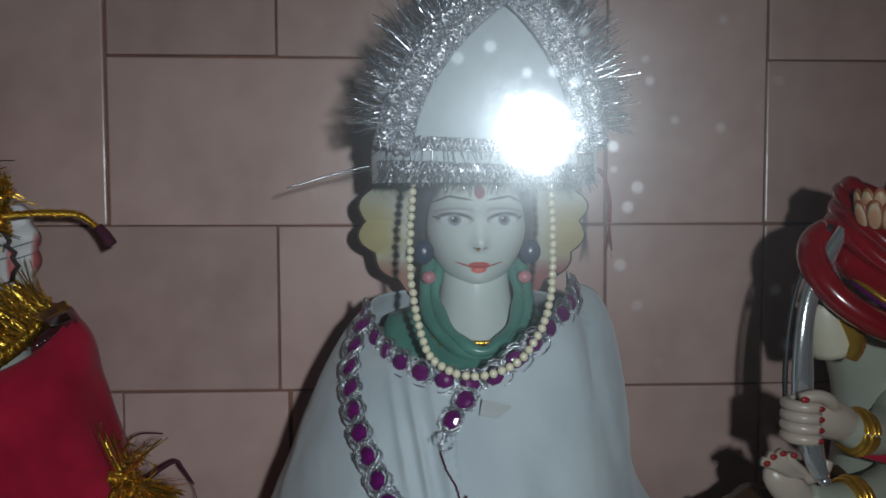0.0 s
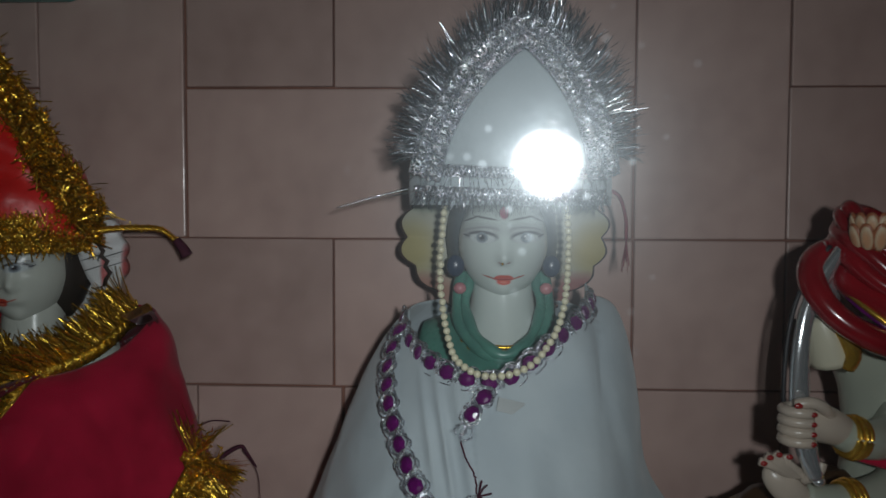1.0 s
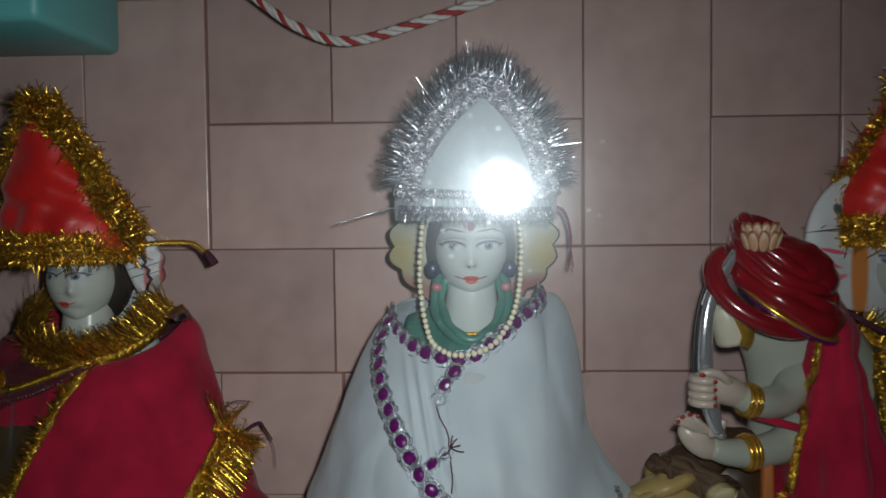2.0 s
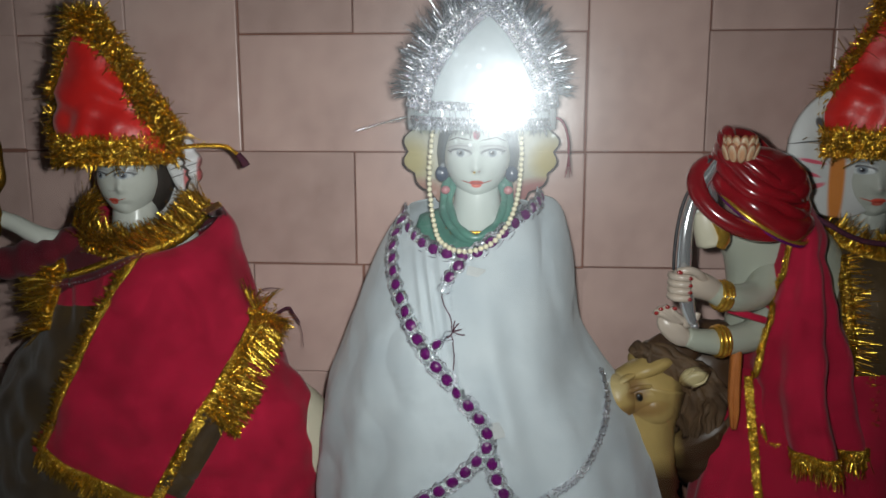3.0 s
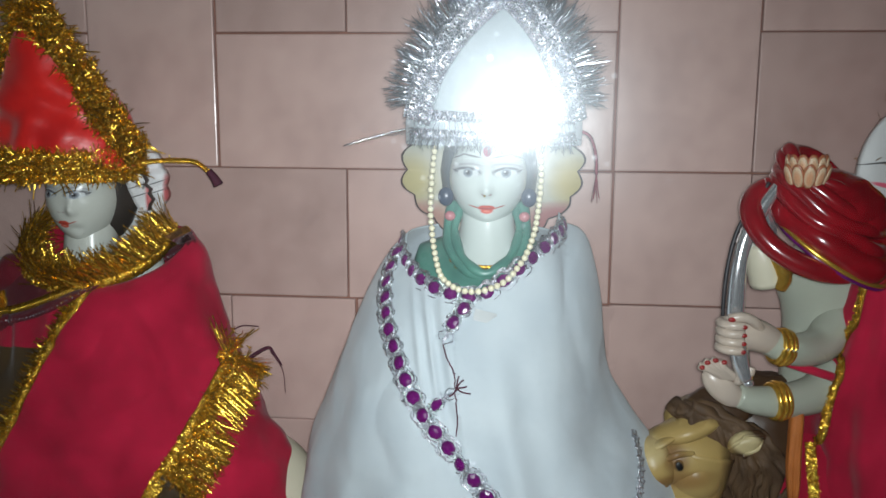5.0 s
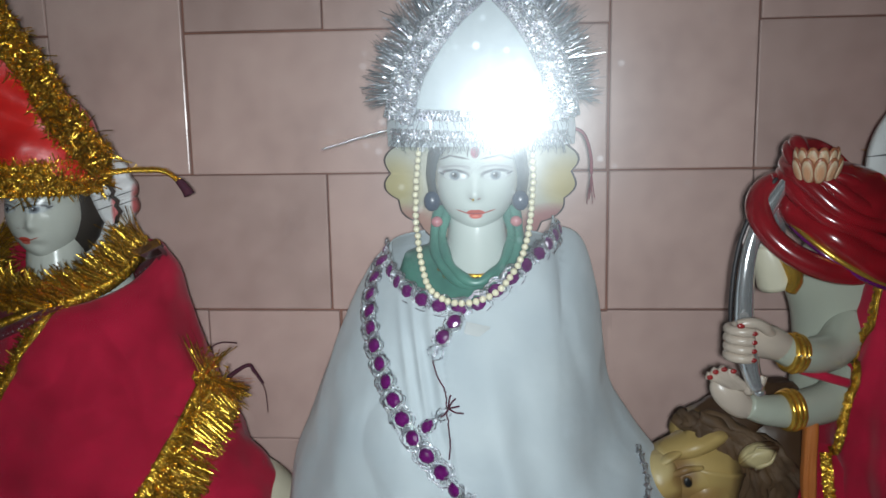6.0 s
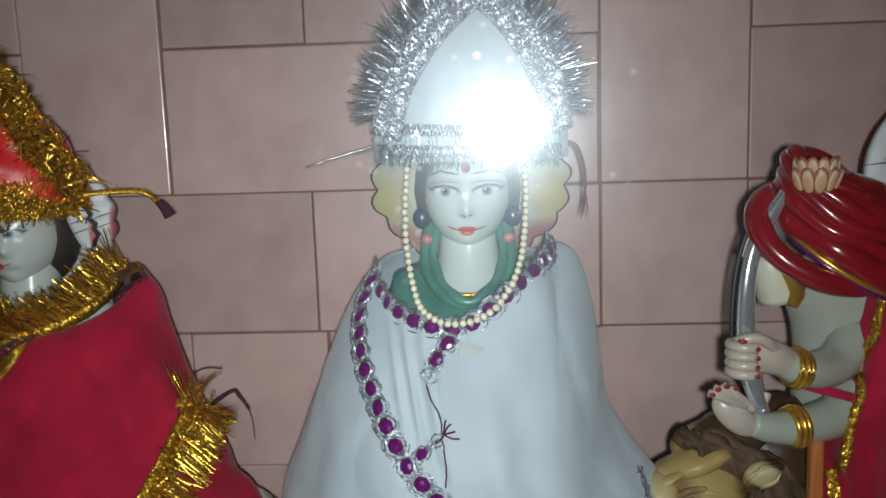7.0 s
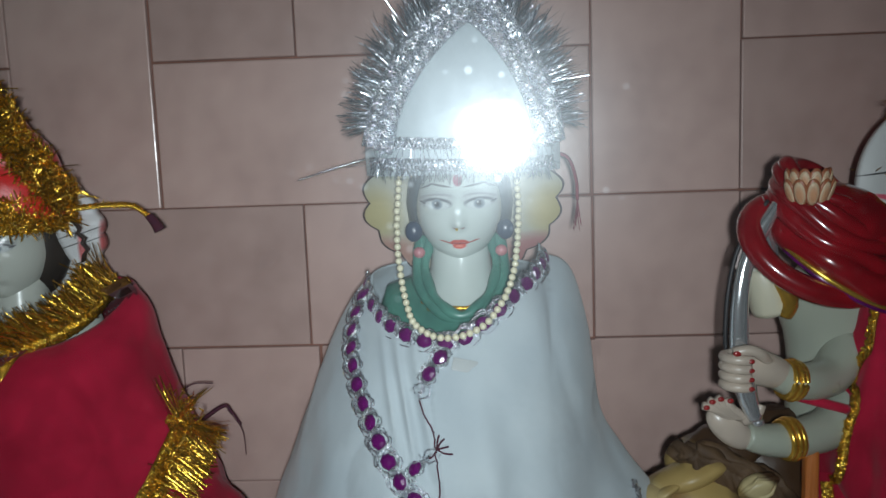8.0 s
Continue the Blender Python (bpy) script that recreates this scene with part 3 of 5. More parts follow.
def white_statue():
    face = painted("white_face", (0.58, 0.64, 0.61), face_spots(0.061, 1.303, 0.046), 0.25)
    halo = painted("halo_paint", (0.46, 0.45, 0.36), [((0.30, 0.42, 0.34), 0.065, 1.36, 0.16, 0.03, 0.6, 0), ((0.46, 0.40, 0.20), -0.045, 1.285, 0.03, 0.03, 0.8, 0),
                   ((0.46, 0.38, 0.16), 0.175, 1.285, 0.03, 0.03, 0.8, 0), ((0.42, 0.24, 0.19), -0.035, 1.235, 0.05, 0.022, 0.6, 0), ((0.36, 0.15, 0.14), 0.16, 1.235, 0.05, 0.022, 0.6, 0)])
    green = surface("green_paint", (0.10, 0.27, 0.21), (0.06, 0.17, 0.14), 0.3, scale=30, fine=200, bump=0.05)
    hair = surface("dark_paint", (0.10, 0.12, 0.13), (0.06, 0.075, 0.085), 0.4, scale=40, fine=300, bump=0.2)
    pink = surface("pink_paint", (0.55, 0.24, 0.24), (0.45, 0.18, 0.20), 0.35, scale=40, fine=300, bump=0.05)
    bm = head(bmesh.new(), (0.061, 0.805, 1.295), 0.049, 0.063, 0.048)
    tube(bm, spline([(0.061, 0.815, 1.26), (0.061, 0.812, 1.22), (0.061, 0.808, 1.17)], 14), lambda s: 0.0335 + 0.022 * s ** 2.5, 28, mat=0)
    loft(bm, [(1.222, 0.022, 0.100, 0.81, 0.038, 0.05, 0.030), (1.209, -0.026, 0.138, 0.805, 0.072, 0.07, 0.036), (1.18, -0.036, 0.152, 0.80, 0.090, 0.08, 0.03), (1.14, -0.05, 0.17, 0.80, 0.095, 0.08, 0.0), (0.61, -0.10, 0.24, 0.81, 0.09, 0.08, 0.0)], 48, 40, mat=2, cap_bottom=True)
    for y0, fat, spread in ((0.0, 0.0060, 0.0), (0.004, 0.0070, 0.009)):
        half = [(0.026 - spread, 0.812, 1.262), (0.020 - spread, 0.788 + y0, 1.226), (0.034 - spread, 0.756 + y0, 1.198 - spread * 0.4)]
        line = spline(half + [(0.061, 0.738 + y0, 1.183 - spread * 0.4)] + [(0.122 - x, y, z) for x, y, z in half[::-1]], 70)
        tube(bm, line, lambda q: fat + 0.0012 * math.sin(q * 34), 12, mat=2)
    blob(bm, (0.061, 0.838, 1.30), (0.064, 0.045, 0.082), 3)
    for s in (-1, 1):
        blob(bm, (0.061 + s * 0.047, 0.790, 1.247), (0.007, 0.006, 0.0065), 5)
        blob(bm, (0.061 + s * 0.052, 0.785, 1.272), (0.010, 0.007, 0.012), 6)
    ring = [Vector((0.061 + 0.045 * math.cos(a), 0.80 + 0.051 * math.sin(a), 1.205 + 0.016 * math.sin(a))) for a in (2 * math.pi * i / 40 for i in range(40))]
    tube(bm, ring, 0.0028, 6, closed=True, mat=4)
    for i in range(9):
        a = math.pi * (1.15 + 0.7 * i / 8)
        blob(bm, (0.061 + 0.047 * math.cos(a), 0.797 + 0.056 * math.sin(a), 1.199 + 0.016 * math.sin(a)), (0.005, 0.004, 0.004), 4, seg=10)
    petals = [(0.064 + (x - 0.064) * (1 - 0.30 * max(0.0, (1.285 - z) / 0.09) ** 1.5) + 0.0035 * noise.noise(Vector((x * 45, z * 45, 2))), z) for x, z in scallop(0.064, 1.30, 0.116, 0.100, 18, 0.075, 200)]
    plate(bm, petals, 0.862, 0.016, 1, rim=7)
    blob(bm, (0.059, 0.7465, 1.277), (0.0016, 0.0016, 0.0016), 4, seg=10)
    ob = link_mesh("deity_statue", bm, [face, halo, green, hair, M["gold"], pink, M["blue_paint"], M["brown_paint"]])
    return tagged(ob, "pale painted marble statue with green collar and scalloped halo", "statue", "deity statues")


M["brown_paint"] = surface("brown_paint", (0.09, 0.05, 0.04), (0.05, 0.03, 0.025), 0.5, scale=40, fine=300, bump=0.1)
M["gold_paint"] = surface("gold_paint", (0.80, 0.50, 0.08), (0.62, 0.34, 0.04), 0.25, metal=0.8, scale=40, fine=300, bump=0.1)
M["blue_paint"] = surface("blue_paint", (0.035, 0.055, 0.10), (0.02, 0.03, 0.06), 0.3, scale=40, fine=300, bump=0.1)
white_statue()


def white_cap():
    t = thing("pointed_hat", "white pointed cloth hat with silver tinsel trim on a statue", "hat", "statue hats")
    rows = smooth_rows([
        (1.524, 0.070, 0.088, 0.755, 0.012, 0.012, 0), (1.500, 0.042, 0.116, 0.762, 0.036, 0.03, 0), (1.460, 0.008, 0.142, 0.775, 0.058, 0.04, 0),
        (1.420, -0.016, 0.158, 0.790, 0.076, 0.05, 0), (1.380, -0.031, 0.167, 0.800, 0.084, 0.058, 0), (1.338, -0.032, 0.166, 0.803, 0.086, 0.06, 0)])
    rows = [(z + 0.006 * (z > 1.4), a - 0.008, b + 0.008, *rest) for z, a, b, *rest in rows]
    body = part("panel", loft(bmesh.new(), rows, 120, 60, cloth_shape(5, 0.001, 2.0, 0.002), cap_top=True, square=0.72), M["white_cloth"], t)
    tree = tree_of(body)
    edge = [(-0.021, 1.366), (-0.008, 1.412), (0.017, 1.455), (0.048, 1.489), (0.079, 1.509), (0.107, 1.488), (0.133, 1.451), (0.151, 1.410), (0.160, 1.366)]
    pts, nor = laid(tree, edge, 420, 0.001, 0.79)
    # the trim stands up from the hat's edge and faces forward
    nor = [(Vector((0, -1, 0)) + 0.35 * n).normalized() for n in nor]
    pts = [p + Vector((0, -0.007, 0)) for p in pts]
    mid = Vector((0.068, 0.80, 1.40))
    sides = [s if s.dot(p - mid) > 0 else -s for s, p in zip(sideways(pts, nor), pts)]
    # black backing strip: the dark gaps of the braid put in as colour
    bm = strip(bmesh.new(), pts, nor, 0.031, 0.0010, mat=3)
    for off, ph in ((-0.0082, 0), (0.0078, 3)):
        row = [p + s * off for p, s in zip(pts, sides)]
        braid(bm, row, nor, 0.0125, 3, 0.012, 0.0015, lift=0.0030, mat=2)
        # small loops standing up from the braid
        for k in range(3 + ph, 416, 6):
            c, a = row[k] + nor[k] * 0.0050, 0.6 if (k // 6) % 2 else -0.6
            d = (row[k + 1] - row[k]).normalized()
            u = d * math.cos(a) + sides[k] * math.sin(a)
            w = (sides[k] * math.cos(a) - d * math.sin(a)) * 0.7 + nor[k] * 0.25
            tube(bm, [c + (u * math.cos(q) + w * math.sin(q)) * 0.0042 for q in (6.2832 * m / 12 for m in range(12))], 0.0010, 5, closed=True, mat=0)
    for off in (-0.0158, 0.0, 0.0158):
        row = [p + s * off + n * 0.0022 for p, s, n in zip(pts, sides, nor)]
        for ph in (0.0, math.pi):
            tube(bm, [p + s * 0.0011 * math.sin(i * 1.1 + ph) + n * 0.0011 * math.cos(i * 1.1 + ph) for i, (p, s, n) in enumerate(zip(row, sides, nor))], 0.0010, 5, mat=2)
    glitter(bm, pts, nor, 260, 0.014, 0.0015, rng, tilt=0.6)
    part("edge_trim", bm, [M["silver"], M["silver_dark"], M["silver_wire"], M["black"]], t, "braided silver tinsel trim")
    # stiff tinsel in small bunches along the outer edge
    bm = bmesh.new()
    for k in range(22, 400, 3):
        out = pts[k] - mid
        out.y = 0.004
        out = out.normalized() + Vector((rng.gauss(0, 0.14), rng.gauss(0.0, 0.16), rng.gauss(0.10, 0.14)))
        roots = [(pts[k] + sides[k] * rng.uniform(0.010, 0.015) + Vector((rng.gauss(0, 0.0012), rng.uniform(-0.002, 0.004), rng.gauss(0, 0.0012))), out) for _ in range(17)]
        full = 0.75 + 0.25 * min(1.0, (min(k, 420 - k) - 22) / 80)
        strands(bm, roots[:9], rng.uniform(0.028, 0.042) * full, 0.00060, 0.10, 0.25, rng=rng, mat=(0, 0, 1))
        strands(bm, roots[9:], rng.uniform(0.030, 0.040) * full, 0.00032, 0.20, 0.30, rng=rng, mat=(1, 1, 0))
    part("fringe", bm, [M["silver"], M["silver_dark"]], t, "loose silver tinsel fringe")
    for z, w in ((1.374, 0.012), (1.352, 0.013)):
        ring, nn = laid(tree, [(-0.030, z), (0.015, z - 0.002), (0.067, z - 0.004), (0.119, z - 0.004), (0.163, z - 0.004)], 140, 0.0015, 0.80)
        # dark strip under the braid: shade between its wires, given as colour
        bm = strip(bmesh.new(), ring, nn, w * 0.95, 0.0010, mat=1)
        braid(bm, ring, nn, w, 3, 0.012, 0.0010, lift=0.001, mat=2)
        strands(bm, tufts(ring, nn, lambda s, q, p: Vector((0, 0, -1)), 120 if z > 1.36 else 500, rng, 0.004, 0.3), 0.017, 0.0005, 0.35, rng=rng, mat=(0, 1))
        glitter(bm, ring, nn, 450, 0.006, 0.0010, rng, tilt=0.8)
        part("head_band", bm, [M["silver"], M["silver_dark"], M["silver_wire"]], t, "silver braid band")
    # side cords and ties
    bm = tube(bmesh.new(), spline([(-0.02, 0.80, 1.360), (-0.05, 0.80, 1.354), (-0.085, 0.795, 1.345), (-0.122, 0.79, 1.334)], 26), lambda s: 0.0015 - 0.0007 * s, 5)
    strands(bm, [((-0.03 - 0.004 * i, 0.80, 1.357 - 0.0013 * i), (-1, -0.2, -0.2)) for i in range(8)], 0.014, 0.0005, 0.4, rng=rng)
    part("tie_cord", bm, M["silver"], t, "thin silver cord end")
    bm = tube(bmesh.new(), spline([(0.160, 0.80, 1.357), (0.185, 0.80, 1.350), (0.196, 0.81, 1.325), (0.198, 0.815, 1.300)], 24), 0.0022, 6)
    strands(bm, [((0.198, 0.815, 1.302), (0, 0, -1))] * 14, 0.036, 0.0008, 0.06, 0.1, rng=rng)
    part("tie_thread", bm, M["red_thread"], t, "dark red thread tie")
    return t


white_cap()


def pearl_string():
    t = thing("pearl_necklace", "cream pearl string hanging round the statue's face", "necklace")
    xz = [(0.000, 1.345), (-0.004, 1.309), (-0.004, 1.248), (0.006, 1.198), (0.020, 1.181), (0.042, 1.174), (0.068, 1.178), (0.092, 1.191), (0.116, 1.228), (0.126, 1.290), (0.125, 1.345)]
    ys = [0.752, 0.744, 0.730, 0.705, 0.686, 0.676, 0.672, 0.680, 0.702, 0.740, 0.752]
    line = spline([(x, y, z) for (x, z), y in zip(xz, ys)], 300)
    part("string", tube(bmesh.new(), line[::3], 0.0006, 5), M["thread"], t)
    bm = bmesh.new()
    bmesh.ops.create_uvsphere(bm, u_segments=12, v_segments=8, radius=0.0038)
    me = bpy.data.meshes.new("pearl")
    bm.to_mesh(me)
    bm.free()
    me.materials.append(M["pearl"])
    for f in me.polygons:
        f.use_smooth = True
    for p in resample(line, 0.0078):
        ob = new("pearl", me)
        ob.parent = t
        ob.location = p + Vector((rng.gauss(0, 0.0003), 0, 0))
    return t


pearl_string()

# the red-robed figure
RED = smooth_rows([
    (1.206, -0.598, -0.354, 0.86, 0.090, 0.075, 0.060),
    (1.178, -0.615, -0.334, 0.86, 0.108, 0.085, 0.044),
    (1.120, -0.630, -0.318, 0.86, 0.122, 0.090, 0.015),
    (1.070, -0.655, -0.303, 0.86, 0.136, 0.095, 0.004),
    (1.010, -0.685, -0.283, 0.86, 0.150, 0.100, 0),
    (0.950, -0.725, -0.252, 0.86, 0.160, 0.110, 0),
    (0.850, -0.760, -0.198, 0.86, 0.170, 0.115, 0),
    (0.604, -0.800, -0.148, 0.86, 0.180, 0.120, 0)])


M["maroon_cloth"] = woven("maroon_cloth", (0.14, 0.006, 0.015), (0.06, 0.004, 0.010), 0.9, 0.1)
M["brown_cloth"] = woven("brown_brocade", (0.075, 0.042, 0.012), (0.035, 0.020, 0.008), 0.6, 0.2)


def gold_trim(name, tree, xz, parent, n=200, width=0.014, fringe=0.0, turn=1, count=900, label="gold tinsel braid", default=0.8, wild=0.08, mats=(0, 0, 0, 1)):
    pts, nor = laid(tree, xz, n, 0.0015, default)
    # darker backing strip colours in the shade behind the braid
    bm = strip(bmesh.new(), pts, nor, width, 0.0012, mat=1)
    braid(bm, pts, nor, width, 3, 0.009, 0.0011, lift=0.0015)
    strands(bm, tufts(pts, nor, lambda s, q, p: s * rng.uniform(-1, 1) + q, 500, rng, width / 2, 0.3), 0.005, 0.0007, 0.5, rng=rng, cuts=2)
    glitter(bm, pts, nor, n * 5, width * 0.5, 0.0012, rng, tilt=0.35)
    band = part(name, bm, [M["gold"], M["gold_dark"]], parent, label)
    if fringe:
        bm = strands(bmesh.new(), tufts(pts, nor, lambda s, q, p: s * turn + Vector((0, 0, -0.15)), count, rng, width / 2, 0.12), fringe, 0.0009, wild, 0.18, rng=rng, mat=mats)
        if fringe > 0.05:
            # the fringe is crimped all over
            sides = sideways(pts, nor)
            for off in (0.2, 0.45, 0.7, 0.9):
                curly(bm, [p + q * turn * fringe * off + n * 0.002 - Vector((0, 0, 0.15 * fringe * off)) for p, q, n in zip(pts, sides, nor)], nor, int(count * 0.4), 0.008, 0.008, rng)
        part("fringe", bm, [M["gold"], M["gold_dark"]], band, "gold tinsel fringe")
    return pts, nor


def curly(bm, pts, nor, count, spread, length, rng):
    """Crinkled tinsel clumps."""
    return strands(bm, tufts(pts, nor, lambda s, q, p: s * rng.uniform(-1, 1) + Vector((0, 0, rng.uniform(-1, 1))), count, rng, spread, 0.7), length, 0.0011, 0.5, 0.9, rng=rng, cuts=3, mat=(0, 0, 0, 1))


def red_cloak():
    t = thing("red_cloak", "crimson felt cloak with gold tinsel fringe draped on a statue", "cloak")
    body = part("cloth", loft(bmesh.new(), RED, 260, 130, cloth_shape(6, 0.005, 0.4, 0.008)), [M["red_cloth"], M["brown_cloth"], M["maroon_cloth"]], t)
    for f in body.data.polygons:
        c = f.center
        line = -0.456 - 0.52 * (1.146 - c.z)
        hem = 0.852 - 0.40 * (c.x + 0.606)
        if (c.x < line - 0.012 and c.z < 1.07) or (c.z < hem - 0.012 and c.x < -0.44):
            f.material_index = 1
        elif c.y < 0.86 and c.z > 1.133 + 0.47 * (c.x + 0.484):
            f.material_index = 2
    sol = body.modifiers.new("thick", "SOLIDIFY")
    sol.thickness, sol.offset = 0.0018, -1
    tree = tree_of(body)
    gold_trim("shawl_trim", tree, [(-0.456, 1.146), (-0.500, 1.070), (-0.545, 0.980), (-0.573, 0.919), (-0.604, 0.852)], t, width=0.013, fringe=0.016, turn=-1, count=900, wild=0.05, mats=(0, 1, 1, 1))
    gold_trim("lower_trim", tree, [(-0.606, 0.852), (-0.560, 0.826), (-0.516, 0.804), (-0.446, 0.779), (-0.425, 0.775)], t, width=0.018, fringe=0.022, turn=-1, count=900, wild=0.06, mats=(0, 0, 1))
    gold_trim("side_braid", tree, [(-0.425, 0.775), (-0.405, 0.810), (-0.365, 0.885), (-0.350, 0.913)], t, n=120, width=0.018)
    gold_trim("side_trim", tree, [(-0.350, 0.913), (-0.326, 0.958), (-0.300, 1.018), (-0.290, 1.056)], t, n=140, width=0.018, fringe=0.054, turn=-1, count=3400, wild=0.045)
    # the bare brown backing where the fringe has come away
    pts, nor = laid(tree, [(-0.398, 0.790), (-0.372, 0.832), (-0.345, 0.880), (-0.334, 0.902)], 60, 0.0018)
    part("backing_strip", strip(bmesh.new(), pts, nor, 0.040, 0.0012), M["brown_cloth"], t, "bare brown backing strip")
    gold_trim("sleeve_trim", tree, [(-0.585, 1.135), (-0.592, 1.085), (-0.600, 1.030)], t, n=80, fringe=0.065, turn=-1, count=900)
    # stand-up collar of tinsel
    neck = []
    for i in range(160):
        a = math.pi * (0.97 + 1.1 * i / 159)
        neck.append(Vector((-0.486 + 0.106 * math.cos(a), 0.855 + 0.092 * math.sin(a), 1.203 + 0.056 * math.sin(a))))
    nn = [Vector((p.x + 0.486, p.y - 0.855, 0)).normalized() for p in neck]
    bm = strip(bmesh.new(), neck, nn, 0.016, 0.001)
    braid(bm, neck, nn, 0.016, 3, 0.010, 0.0012)
    collar = part("collar", bm, M["gold"], t, "gold tinsel collar")
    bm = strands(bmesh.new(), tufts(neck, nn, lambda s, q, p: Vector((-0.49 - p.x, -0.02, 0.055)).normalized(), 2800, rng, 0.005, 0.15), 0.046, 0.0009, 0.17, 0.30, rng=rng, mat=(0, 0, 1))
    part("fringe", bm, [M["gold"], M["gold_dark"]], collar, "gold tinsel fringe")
    pts, nor = laid(tree, [(-0.352, 1.204), (-0.415, 1.166), (-0.484, 1.131), (-0.545, 1.108), (-0.605, 1.093)], 130, 0.003)
    sides = [q if q.z > 0 else -q for q in sideways(pts, nor)]
    bead_band = part("bead_band", strip(bmesh.new(), pts, nor, 0.013, 0.0015), M["maroon_cloth"], t, "dark maroon band with tiny beads")
    bm = bmesh.new()
    for p, n, q in list(zip(pts, nor, sides))[::3]:
        blob(bm, p + n * 0.002 - q * 0.003, (0.0011, 0.0011, 0.0011), 0, None, 8)
    tagged(part("bead_row", bm, M["silver_wire"], bead_band, "row of tiny pale beads"), kind="stuff")
    above = [p + q * 0.012 + n * 0.001 for p, n, q in zip(pts, nor, sides)]
    bm = strip(bmesh.new(), above, nor, 0.011, 0.0010, mat=1)
    for k in range(0, 128):
        tube(bm, [above[k] - sides[k] * 0.005 + nor[k] * 0.001, above[k] + nor[k] * 0.003, above[k] + sides[k] * 0.005 + nor[k] * 0.001], 0.0008, 4)
    part("gold_braid", bm, [M["gold"], M["gold_dark"]], t, "ribbed gold braid")
    part("sleeve", tube(bmesh.new(), spline([(-0.55, 0.83, 1.165), (-0.60, 0.80, 1.150), (-0.645, 0.79, 1.135), (-0.72, 0.79, 1.118)], 30), lambda s: 0.024 + 0.005 * math.sin(11 * s) + 0.003 * math.sin(31 * s), 20), M["maroon_cloth"], t, "dark maroon sleeve")
    # frayed ties at the back edge
    bm = tube(bmesh.new(), spline([(-0.325, 0.925, 0.985), (-0.300, 0.93, 1.008), (-0.272, 0.93, 1.025), (-0.262, 0.93, 1.016), (-0.250, 0.93, 0.998)], 30), lambda s: 0.0042 * (1 - 0.75 * s), 7)
    tube(bm, spline([(-0.268, 0.93, 1.020), (-0.250, 0.932, 0.990), (-0.246, 0.93, 0.955)], 16), 0.0005, 4)
    tube(bm, spline([(-0.320, 0.90, 1.055), (-0.300, 0.90, 1.066), (-0.275, 0.90, 1.066)], 16), 0.0008, 4)
    part("frayed_tie", bm, M["thread"], t, "frayed dark purple ribbon end")
    return t


red_cloak()


def red_statue():
    face = painted("red_face", (0.58, 0.60, 0.54), face_spots(-0.512, 1.264, 0.041), 0.25)
    hair = surface("dark_paint_two", (0.05, 0.04, 0.035), (0.03, 0.025, 0.02), 0.4, scale=40, fine=300, bump=0.2)
    leaf = painted("ear_leaf_paint", (0.72, 0.72, 0.72), [((0.5, 0.12, 0.12), -0.400, 1.26, 0.008, 0.03, 0.5, 0), ((0.15, 0.15, 0.15), -0.418, 1.262, 0.016, 0.0008, 0.5, 0.3), ((0.15, 0.15, 0.15), -0.418, 1.275, 0.016, 0.0008, 0.5, 0.3)])
    bm = head(bmesh.new(), (-0.504, 0.852, 1.258), 0.048, 0.066, 0.050, turn=0.16)
    tube(bm, spline([(-0.50, 0.862, 1.225), (-0.50, 0.86, 1.18), (-0.49, 0.86, 1.12)], 12), lambda s: 0.033 + 0.010 * s, 24)
    loft(bm, [(1.17, -0.56, -0.40, 0.86, 0.05, 0.05, 0), (0.61, -0.62, -0.28, 0.86, 0.09, 0.08, 0)], 40, 24, mat=0, cap_top=True, cap_bottom=True)
    blob(bm, (-0.500, 0.880, 1.262), (0.060, 0.045, 0.076), 1)
    plate(bm, scallop(-0.495, 1.27, 0.088, 0.080, 18, 0.06), 0.895, 0.015, 2)
    plate(bm, [(-0.440, 1.292), (-0.425, 1.296), (-0.412, 1.290), (-0.407, 1.282), (-0.410, 1.277), (-0.402, 1.270), (-0.405, 1.264), (-0.399, 1.256), (-0.404, 1.250), (-0.406, 1.241), (-0.416, 1.238), (-0.424, 1.250), (-0.432, 1.268)], 0.838, 0.012, 2, rim=1)
    # raised arm beside the sleeve
    tube(bm, spline([(-0.590, 0.815, 1.155), (-0.635, 0.800, 1.170), (-0.670, 0.795, 1.190), (-0.710, 0.79, 1.205)], 20), lambda s: 0.017 - 0.005 * s, 16)
    tube(bm, spline([(-0.695, 0.785, 1.17), (-0.690, 0.78, 1.23), (-0.676, 0.78, 1.28), (-0.690, 0.78, 1.335)], 20), lambda s: 0.007 + 0.005 * math.sin(9 * s) ** 2, 14, mat=3)
    ob = link_mesh("deity_statue", bm, [face, hair, leaf, M["gold_dark"]])
    return tagged(ob, "pale painted marble statue wrapped in a red cloak", "statue", "deity statues")


red_statue()


